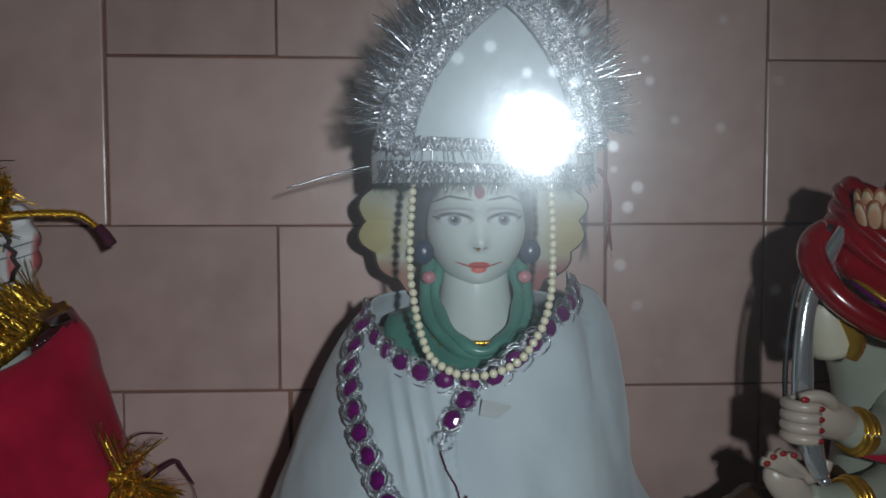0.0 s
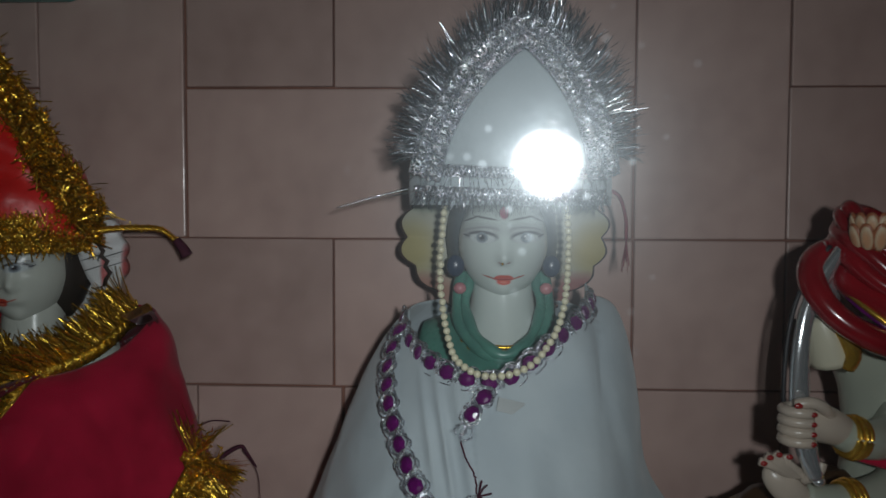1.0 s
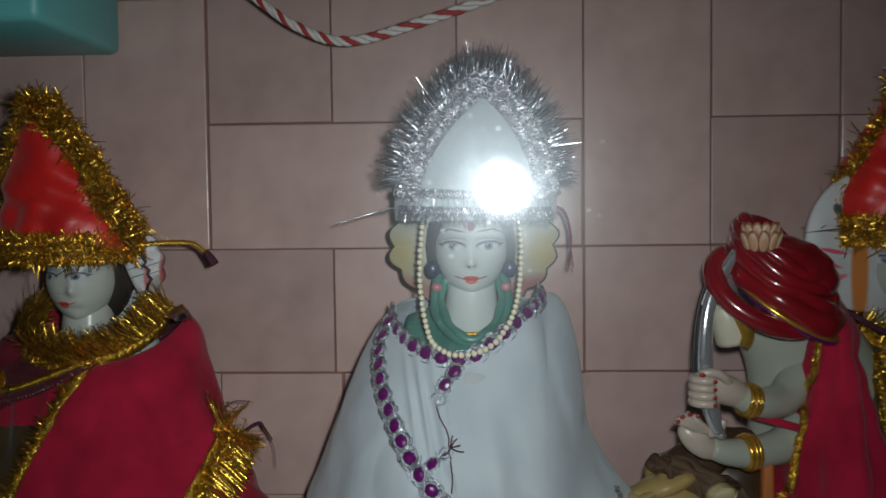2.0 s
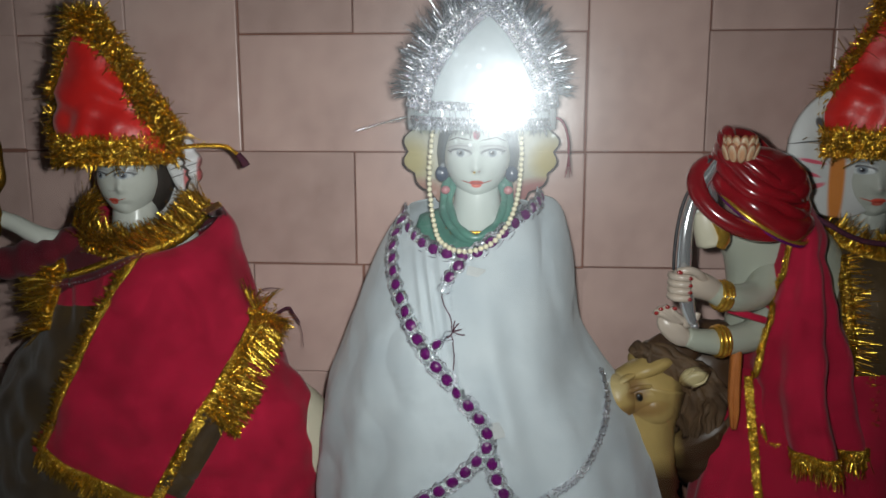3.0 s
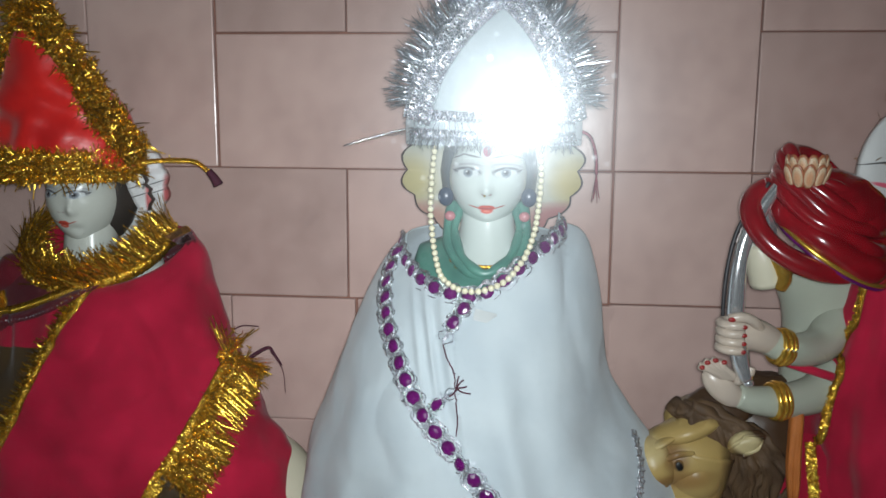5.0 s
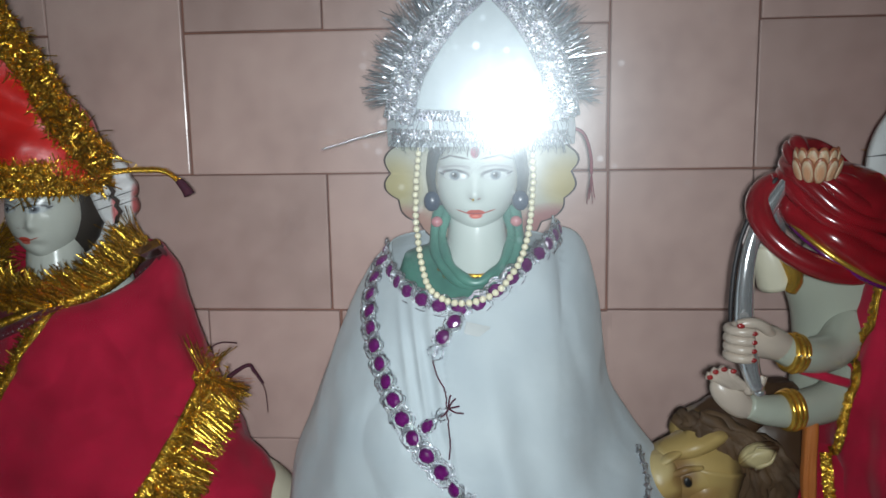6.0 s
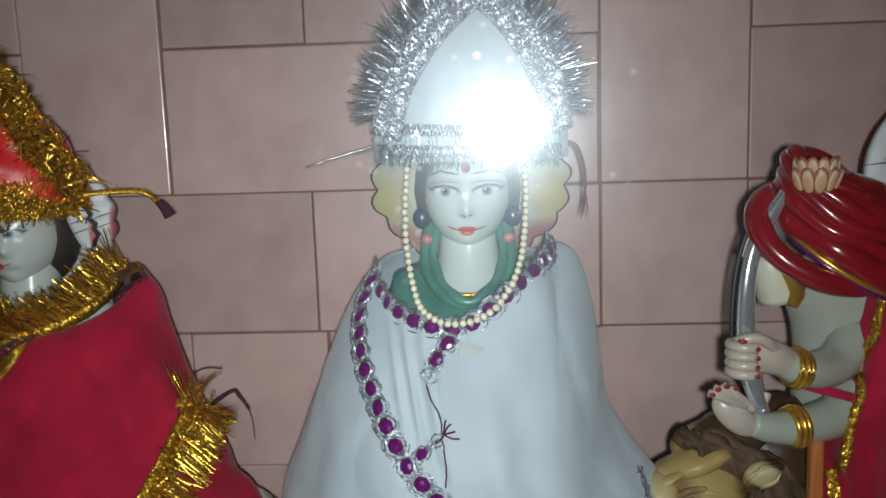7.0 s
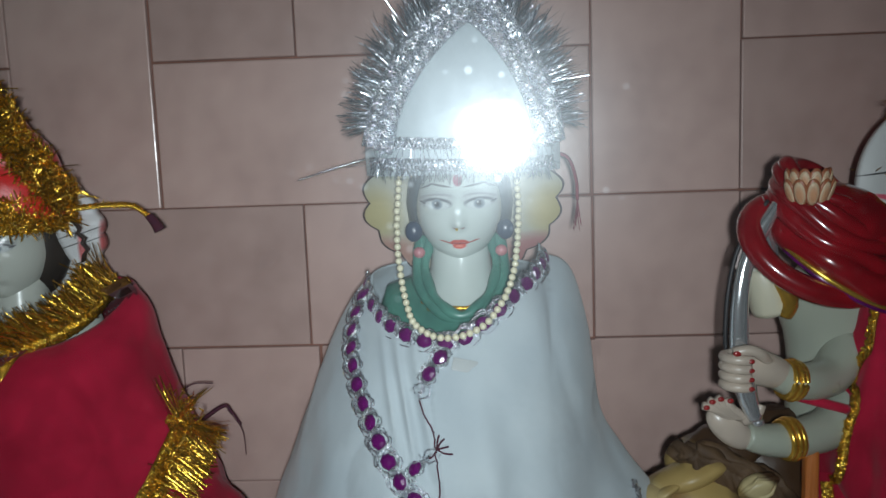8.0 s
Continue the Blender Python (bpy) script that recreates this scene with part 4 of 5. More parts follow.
def red_cap(dx=0.0, dy=0.0, dz=0.0, tail=True):
    t = thing("pointed_hat", "red satin pointed hat edged with curly gold tinsel on a statue", "hat", "statue hats")
    rows = smooth_rows([
        (1.497, -0.532, -0.502, 0.810, 0.010, 0.012, 0), (1.465, -0.549, -0.474, 0.815, 0.032, 0.03, 0), (1.405, -0.577, -0.434, 0.835, 0.060, 0.045, 0),
        (1.350, -0.592, -0.408, 0.845, 0.076, 0.056, 0), (1.310, -0.593, -0.402, 0.852, 0.084, 0.062, 0), (1.284, -0.588, -0.408, 0.855, 0.084, 0.064, 0)])
    def dent(co, a, s, out):
        n = noise.noise(co * 26 + Vector((3, 0, 0))) * 0.004 + 0.005 * math.sin(co.x * 55 + co.z * 100) * math.exp(-((co.z - 1.385) / 0.035) ** 2) + 0.002 * math.sin(co.x * 120 - co.z * 60) * math.exp(-((co.z - 1.345) / 0.03) ** 2)
        return co + out * n
    body = part("panel", loft(bmesh.new(), rows, 140, 80, dent, cap_top=True), M["red_satin"], t)
    tree = tree_of(body)
    pts, nor = laid(tree, [(-0.516, 1.500), (-0.482, 1.460), (-0.444, 1.398), (-0.420, 1.350), (-0.402, 1.314)], 120, 0.001, 0.84)
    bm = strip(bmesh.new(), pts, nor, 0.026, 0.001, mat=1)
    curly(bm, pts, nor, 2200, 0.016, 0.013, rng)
    # scalloped lobes of curled tinsel along the free edge
    for k in range(4, 118, 9):
        lobe = pts[k] + Vector((0.019, 0.0, 0.011))
        ring = [lobe + Vector((math.cos(a), 0.0, math.sin(a))) * 0.0075 for a in (6.2832 * q / 10 for q in range(11))]
        curly(bm, ring, [Vector((0, -1, 0))] * 11, 110, 0.002, 0.008, rng)
        for r in (0.0035, 0.0075):
            tube(bm, [lobe + Vector((math.cos(a) * r, -0.002 + 0.001 * math.sin(5 * a), math.sin(a) * r)) for a in (6.2832 * q / 16 for q in range(16))], 0.0012, 5, closed=True)
    part("edge_trim", bm, [M["gold"], M["gold_dark"]], t, "curly gold tinsel trim")
    pts, nor = laid(tree, [(-0.526, 1.495), (-0.552, 1.440), (-0.578, 1.390), (-0.592, 1.345), (-0.592, 1.310)], 120, 0.001, 0.84)
    bm = strip(bmesh.new(), pts, nor, 0.012, 0.001, mat=1)
    curly(bm, pts, nor, 1000, 0.006, 0.014, rng)
    part("edge_trim", bm, [M["gold"], M["gold_dark"]], t, "curly gold tinsel trim")
    tip = [Vector((-0.538 + 0.0026 * i, 0.795, 1.497 + 0.004 * math.sin(0.2 * i))) for i in range(16)]
    bm = curly(bmesh.new(), tip, [Vector((0, -1, 0.3)).normalized()] * 16, 800, 0.012, 0.015, rng)
    part("tip_tuft", bm, [M["gold"], M["gold_dark"]], t, "gold tinsel tuft")
    ring, nn = [], []
    for i in range(141):
        a = math.pi * (0.95 + 1.1 * i / 140)
        ring.append(Vector((-0.50 + 0.095 * math.cos(a), 0.854 + 0.087 * math.sin(a), 1.303)))
        nn.append(Vector((math.cos(a), math.sin(a), 0)))
    bm = strip(bmesh.new(), ring, nn, 0.036, 0.0012, mat=1)
    for off in (-0.014, 0.0, 0.013):
        braid(bm, [p + Vector((0, 0, off)) for p in ring], nn, 0.013, 3, 0.011, 0.0012)
    curly(bm, ring, nn, 2200, 0.019, 0.011, rng)
    strands(bm, [(p + Vector((0, 0, 0.016)) + q * 0.002, Vector((0, 0, 1)) + q * 0.15) for p, q in zip(ring, nn) for _ in range(3)], 0.013, 0.001, 0.4, 0.4, rng=rng)
    part("head_band", bm, [M["gold"], M["gold_dark"]], t, "wide gold tinsel band")
    if tail:
        rope = spline([(-0.425, 0.84, 1.302), (-0.390, 0.845, 1.308), (-0.350, 0.85, 1.310), (-0.322, 0.85, 1.307), (-0.303, 0.85, 1.292)], 60)
        bm = bmesh.new()
        for k in range(3):
            tube(bm, [p + Vector((0, math.cos(i * 0.9 + k * 2.1), math.sin(i * 0.9 + k * 2.1))) * 0.0021 for i, p in enumerate(rope)], 0.0019, 6)
        strands(bm, [(p, (0.3, -1, rng.uniform(-1, 1))) for p in rope for _ in range(6)], 0.005, 0.0008, 0.5, rng=rng, cuts=2)
        part("tassel_cord", bm, M["gold"], t, "twisted gold cord")
        bm = tube(bmesh.new(), spline([(-0.306, 0.85, 1.296), (-0.298, 0.85, 1.286), (-0.293, 0.85, 1.277)], 8), lambda s: 0.005 + 0.002 * s, 8)
        part("tassel_end", bm, M["thread"], t, "dark frayed cord end")
    t.matrix_world = Matrix.Translation((dx, dy, dz))
    return t


red_cap(-0.014, -0.006, 0.0)


# the figure seated on a lion
def right_statue():
    face = painted("third_face", (0.45, 0.47, 0.42), face_spots(0.660, 1.275, 0.048), 0.25)
    skin = surface("greyed_marble", (0.40, 0.42, 0.34), (0.33, 0.35, 0.29), 0.3, scale=14, fine=200, bump=0.05)
    hand_paint = surface("warm_marble", (0.50, 0.41, 0.33), (0.43, 0.36, 0.30), 0.3, scale=30, fine=200, bump=0.05)
    nail = surface("nail_paint", (0.30, 0.02, 0.02), (0.24, 0.015, 0.015), 0.25, scale=60, fine=200, bump=0.02)
    hair = surface("dark_paint_three", (0.03, 0.03, 0.04), (0.02, 0.02, 0.03), 0.4, scale=40, fine=300, bump=0.2)
    oval = painted("oval_paint", (0.62, 0.63, 0.62), [((0.62, 0.10, 0.16), 0.565, 1.288, 0.020, 0.003, 0.5, -0.2), ((0.62, 0.10, 0.16), 0.560, 1.270, 0.018, 0.003, 0.5, -0.3), ((0.66, 0.16, 0.20), 0.570, 1.250, 0.016, 0.004, 0.5, 0.3),
                   ((0.06, 0.06, 0.06), 0.565, 1.318, 0.04, 0.0012, 0.4, 0.1), ((0.08, 0.08, 0.08), 0.572, 1.345, 0.006, 0.010, 0.4, 0.5), ((0.62, 0.22, 0.05), 0.602, 1.26, 0.012, 0.08, 0.4, 0)])
    bm = head(bmesh.new(), (0.664, 0.872, 1.262), 0.050, 0.066, 0.050, turn=-0.15)
    tube(bm, spline([(0.665, 0.88, 1.23), (0.66, 0.88, 1.18), (0.65, 0.88, 1.12)], 10), 0.034, 20)
    plate(bm, [(0.612 + 0.084 * math.cos(a), 1.300 + 0.098 * math.sin(a)) for a in (2 * math.pi * i / 60 for i in range(60))], 0.842, 0.010, 3)
    blob(bm, (0.668, 0.905, 1.265), (0.064, 0.045, 0.08), 4)
    # torso, upper arms and the two forward arms
    loft(bm, smooth_rows([(1.215, 0.445, 0.540, 0.80, 0.03, 0.03, 0), (1.18, 0.425, 0.59, 0.815, 0.045, 0.05, 0), (1.13, 0.440, 0.62, 0.82, 0.050, 0.06, 0), (1.07, 0.445, 0.64, 0.82, 0.050, 0.07, 0), (1.00, 0.445, 0.66, 0.83, 0.045, 0.08, 0), (0.90, 0.45, 0.70, 0.84, 0.045, 0.09, 0), (0.61, 0.45, 0.74, 0.84, 0.045, 0.10, 0)], 50), 48, 50, mat=1, cap_top=True, cap_bottom=True)
    tube(bm, spline([(0.500, 0.79, 1.125), (0.468, 0.765, 1.098), (0.425, 0.735, 1.101), (0.395, 0.727, 1.113)], 24), lambda s: 0.026 - 0.010 * s, 20, mat=1)
    tube(bm, spline([(0.500, 0.78, 1.06), (0.470, 0.765, 1.038), (0.425, 0.745, 1.033), (0.390, 0.735, 1.036), (0.366, 0.73, 1.043)], 28), lambda s: 0.027 - 0.013 * s, 20, mat=1)
    # the fist round the hilt
    tube(bm, spline([(0.408, 0.731, 1.108), (0.388, 0.726, 1.117), (0.366, 0.722, 1.124), (0.350, 0.722, 1.126)], 18), lambda s: 0.0150 + 0.005 * math.sin(2.6 * s), 18, mat=2)
    for k in range(4):
        z = 1.1365 - 0.0098 * k
        tube(bm, spline([(0.350, 0.726, z), (0.3385, 0.718, z), (0.3400, 0.7055, z), (0.350, 0.6995, z - 0.0005), (0.3615, 0.7005, z - 0.001)], 18), lambda s: 0.0058 - 0.0006 * s, 12, mat=2)
        blob(bm, (0.3605, 0.6958, z - 0.001), (0.0036, 0.0018, 0.0026), 5, seg=10)
    tube(bm, spline([(0.384, 0.716, 1.128), (0.372, 0.704, 1.141), (0.358, 0.700, 1.1465), (0.344, 0.702, 1.1440)], 14), lambda s: 0.0066 - 0.0012 * s, 12, mat=2)
    blob(bm, (0.346, 0.6965, 1.1440), (0.0046, 0.002, 0.0030), 5, seg=10)
    blob(bm, (0.348, 0.727, 1.053), (0.031, 0.012, 0.0165), 2, (0, 42, 0))
    for k, (ex, ez) in enumerate(((0.316, 1.083), (0.322, 1.089), (0.331, 1.092), (0.341, 1.090))):
        tube(bm, spline([(0.350 + 0.004 * k, 0.724, 1.066), ((ex + 0.348) / 2, 0.716, (ez + 1.068) / 2 + 0.002), (ex, 0.716, ez)], 12), lambda s: 0.0058 - 0.0014 * s, 10, mat=2)
        blob(bm, (ex + 0.003, 0.711, ez - 0.001), (0.0036, 0.002, 0.0028), 5, seg=10)
    tube(bm, spline([(0.362, 0.722, 1.062), (0.372, 0.712, 1.074), (0.376, 0.712, 1.084)], 10), 0.0056, 10, mat=2)
    ob = link_mesh("deity_statue", bm, [face, skin, hand_paint, oval, hair, nail])
    return tagged(ob, "pale marble statue with raised arms beside a lion", "statue", "deity statues")


right_statue()


def wrist_bangle(c, axis, r):
    t = thing("gold_bangle", "ridged gold bangle on the statue's wrist", "bangle", "gold bangles")
    ax = Vector(axis).normalized()
    u = ax.cross(Vector((0, 0, 1))).normalized()
    w = ax.cross(u)
    for k in (-1, 0, 1):
        ring = [Vector(c) + ax * 0.0062 * k + (u * math.cos(a) + w * math.sin(a)) * (r + 0.0015 * (k == 0)) for a in (2 * math.pi * i / 36 for i in range(36))]
        part("ring", tube(bmesh.new(), ring, 0.0038, 8, closed=True), M["gold_paint"], t)
    return t


wrist_bangle((0.414, 0.732, 1.104), (1, 0.25, -0.2), 0.0185)
wrist_bangle((0.417, 0.742, 1.034), (1, 0.25, 0.05), 0.0200)


def ring_line(c, rx, ry, side, front, n=90):
    """A closed loop round an upright axis, its right end lowered by side and its front by front (radians)."""
    out = []
    for i in range(n):
        a = 2 * math.pi * i / n
        u, v = rx * math.cos(a), ry * math.sin(a)
        out.append(Vector((c[0] + u * math.cos(side), c[1] - v * math.cos(front), c[2] - u * math.sin(side) - v * math.sin(front))))
    return out


def red_coil():
    t = thing("red_coil", "glossy dark red coil of wound loops with gold edging", "coil")
    # the heavy slack loop, then the cloth wound round the stem above it
    part("slack_loop", tube(bmesh.new(), ring_line((0.424, 0.735, 1.246), 0.067, 0.052, 0.24, 0.95), lambda s: 0.0140 + 0.0015 * math.sin(6.28 * s * 2), 18, closed=True), M["red_gloss"], t)
    bm = blob(bmesh.new(), (0.455, 0.750, 1.265), (0.066, 0.050, 0.048), 0, (0, 22, 0), 40)
    for v in bm.verts:
        v.co += Vector((0, -1, 0)) * (0.004 * math.sin(v.co.x * 90 - v.co.z * 230) + 0.004 * noise.noise(v.co * 30))
    part("wound_cloth", bm, M["red_gloss"], t)
    for k, (z, fat) in enumerate(((1.246, 0.0165), (1.270, 0.0105), (1.286, 0.0090), (1.301, 0.0085), (1.315, 0.0080))):
        r = 0.066 * math.sqrt(max(0.1, 1 - ((z - 1.268) / 0.066) ** 2))
        line = ring_line((0.452 - 0.010 * k / 4, 0.748, z - 0.006), r, r * 0.82, 0.50, 0.42)
        line = [p + Vector((0, 0, 0.003 * math.sin(4 * 6.28 * i / 90 + 2 * k))) for i, p in enumerate(line)]
        part("loop", tube(bmesh.new(), line, lambda s: fat * (1 + 0.16 * math.sin(6.28 * s * 2 + 1.7 * k) + 0.06 * math.sin(6.28 * s * 7 + k)), 18, closed=True), M["red_gloss"], t)
    part("gold_piping", tube(bmesh.new(), ring_line((0.452, 0.748, 1.2275), 0.074, 0.062, 0.50, 0.42), 0.0030, 8, closed=True), M["gold_paint"], t, "thin gold piping")
    part("purple_piping", tube(bmesh.new(), ring_line((0.452, 0.748, 1.2225), 0.072, 0.060, 0.50, 0.42), 0.0028, 8, closed=True), M["purple"], t, "thin purple piping")
    t.location.x = 0.012
    return t


red_coil()


def sword():
    t = thing("sword", "curved silver painted sword held in the statue's fist", "sword")
    left = spline([(0.343, 0.724, 1.105), (0.339, 0.724, 1.150), (0.342, 0.726, 1.200), (0.351, 0.73, 1.240), (0.366, 0.733, 1.270), (0.386, 0.735, 1.298)], 40)
    right = spline([(0.361, 0.724, 1.105), (0.360, 0.724, 1.150), (0.360, 0.726, 1.200), (0.367, 0.73, 1.234), (0.380, 0.733, 1.260), (0.394, 0.735, 1.289)], 40)
    bm = bmesh.new()
    prev = None
    for a, b in zip(left, right):
        ring = []
        for k in range(12):
            q = 2 * math.pi * k / 12
            c, d = math.cos(q), math.sin(q)
            ring.append(a.lerp(b, 0.5 + 0.5 * math.copysign(abs(c) ** 0.8, c)) + Vector((0.007, -0.0065 * d if d > 0 else -0.004 * d, 0)))
        cur = [bm.verts.new(p) for p in ring]
        if prev:
            for k in range(12):
                bm.faces.new((prev[k], prev[(k + 1) % 12], cur[(k + 1) % 12], cur[k]))
        prev = cur
    part("blade", bm, M["steel"], t)
    bm = tube(bmesh.new(), spline([(0.358, 0.718, 1.118), (0.363, 0.714, 1.090), (0.371, 0.712, 1.068)], 10), lambda s: 0.013 - 0.005 * s, 12)
    blob(bm, (0.373, 0.711, 1.065), (0.0065, 0.006, 0.005))
    part("hilt", bm, M["steel"], t)
    # shadow along the blade's left side, modelled as a black tube
    bm = tube(bmesh.new(), [p + Vector((0.005, 0.008, 0)) for p in left], 0.0025, 6)
    part("edge", bm, M["black"], t, "black line drawing the shadow beside the blade")
    return t


sword()


def trident_blades():
    t = thing("silver_emblem", "silver painted blade ornament behind the red coil", "ornament")
    for x, w, tilt in ((0.372, 0.012, 0.25), (0.392, 0.014, -0.05)):
        bm = plate(bmesh.new(), [(x - w, 1.225), (x - w * 0.6 + tilt * 0.04, 1.265), (x + tilt * 0.1, 1.302), (x + w * 0.8 + tilt * 0.04, 1.262), (x + w, 1.222), (x, 1.212)], 0.745, 0.012, 0, dome=0.006)
        part("blade", bm, M["steel"], t, smooth=False)
    part("socket", tube(bmesh.new(), spline([(0.385, 0.75, 1.225), (0.392, 0.75, 1.205), (0.402, 0.755, 1.18)], 10), lambda s: 0.018 + 0.006 * s, 14), M["cream"], t)
    part("stem", tube(bmesh.new(), spline([(0.400, 0.735, 1.215), (0.412, 0.735, 1.19), (0.408, 0.74, 1.175)], 10), 0.010, 12), M["gold_paint"], t, "gold painted stem")
    return t


trident_blades()


def lotus():
    t = thing("lotus_finial", "small carved lotus finial painted cream and orange", "finial")
    cream = painted("lotus_paint", (0.56, 0.42, 0.28), [((0.50, 0.26, 0.14), 0.0, -0.002, 0.004, 0.009, 0.7, 0)])
    rust = surface("lotus_edge", (0.34, 0.12, 0.05), (0.26, 0.08, 0.035), 0.4, scale=60, fine=300, bump=0.1)
    part("cup", tube(bmesh.new(), [Vector((0.424, 0.722, 1.285 + 0.004 * i)) for i in range(10)], lambda s: 0.010 + 0.009 * s, 24), rust, t)
    for row, count, radius, z, lean in ((0, 7, 0.0185, 1.318, 12), (1, 6, 0.0205, 1.308, 20)):
        for k in range(count):
            a = math.pi * (1.0 + (k + 0.5 * row) / (count - 1 + row * 0.5))
            at = Matrix.Translation((0.424 + radius * math.cos(a), 0.722 + radius * math.sin(a), z)) @ pose(0, 0, 0, 0, 0, math.degrees(a) + 90) @ pose(0, 0, 0, lean, 0, 0)
            petal = part("petal", blob(bmesh.new(), (0, 0, 0), (0.0078, 0.0030, 0.0150), 0, seg=14), rust, t)
            petal.matrix_local = at
            part("petal_face", blob(bmesh.new(), (0, -0.0017, -0.0004), (0.0060, 0.0025, 0.0126), 0, seg=14), cream, petal, "cream painted petal face")
    return t


lotus()


def right_drape():
    t = thing("red_drape", "crimson pleated cloth with gold edging hanging from a statue", "drape")
    rows = smooth_rows([(1.238, 0.499, 0.536, 0.765, 0.030, 0.03, 0), (1.18, 0.504, 0.560, 0.765, 0.045, 0.04, 0), (1.10, 0.489, 0.582, 0.77, 0.058, 0.04, 0),
                        (1.03, 0.472, 0.598, 0.77, 0.066, 0.04, 0), (0.95, 0.472, 0.612, 0.77, 0.070, 0.045, 0), (0.868, 0.490, 0.635, 0.77, 0.072, 0.045, 0)])
    body = part("cloth", loft(bmesh.new(), rows, 160, 80, cloth_shape(4, 0.012, 2.2, 0.008, 0.02)), M["red_cloth"], t)
    tree = tree_of(body)
    gold_trim("edge_trim", tree, [(0.507, 1.225), (0.508, 1.17), (0.494, 1.09), (0.477, 1.02), (0.477, 0.95), (0.494, 0.875)], t, width=0.010, default=0.77)
    gold_trim("hem_trim", tree, [(0.492, 0.874), (0.53, 0.872), (0.58, 0.872), (0.63, 0.874)], t, width=0.018, fringe=0.03, turn=-1, count=500, default=0.77)
    return t


right_drape()


def under_skirt():
    t = thing("red_skirt", "dark red lower cloth with gold edge below the drape", "skirt")
    body = part("cloth", loft(bmesh.new(), smooth_rows([(0.985, 0.440, 0.72, 0.80, 0.060, 0.12, 0), (0.90, 0.425, 0.76, 0.80, 0.075, 0.12, 0), (0.80, 0.405, 0.80, 0.80, 0.085, 0.12, 0), (0.604, 0.38, 0.84, 0.80, 0.09, 0.12, 0)]), 140, 50, cloth_shape(7, 0.006, 0.9, 0.003, 0.05)), M["red_cloth"], t)
    tree = tree_of(body)
    gold_trim("edge_trim", tree, [(0.468, 0.975), (0.472, 0.91), (0.480, 0.84), (0.490, 0.76)], t, width=0.012, default=0.75)
    return t


under_skirt()


def sash():
    t = thing("orange_sash", "orange cloth strip hanging from the statue's arm", "sash")
    bm = loft(bmesh.new(), smooth_rows([(1.035, 0.436, 0.450, 0.745, 0.010, 0.01, 0), (1.00, 0.432, 0.453, 0.743, 0.012, 0.01, 0), (0.96, 0.432, 0.452, 0.742, 0.011, 0.01, 0), (0.925, 0.437, 0.451, 0.742, 0.008, 0.01, 0), (0.90, 0.441, 0.448, 0.743, 0.005, 0.006, 0)]), 40, 30, cloth_shape(5, 0.002, 1.1, 0.002, 0), cap_top=True, cap_bottom=True)
    part("cloth", bm, M["orange"], t)
    bm = tube(bmesh.new(), spline([(0.428, 0.748, 1.080), (0.452, 0.742, 1.074), (0.480, 0.742, 1.066)], 14), 0.0055, 10)
    part("red_band", bm, M["red_cloth"], t, "red cloth band")
    return t


sash()


M["mane_paint"] = surface("mane_paint", (0.12, 0.065, 0.026), (0.05, 0.027, 0.013), 0.7, scale=30, fine=260, bump=0.2, stretch=(1, 1, 0.4))


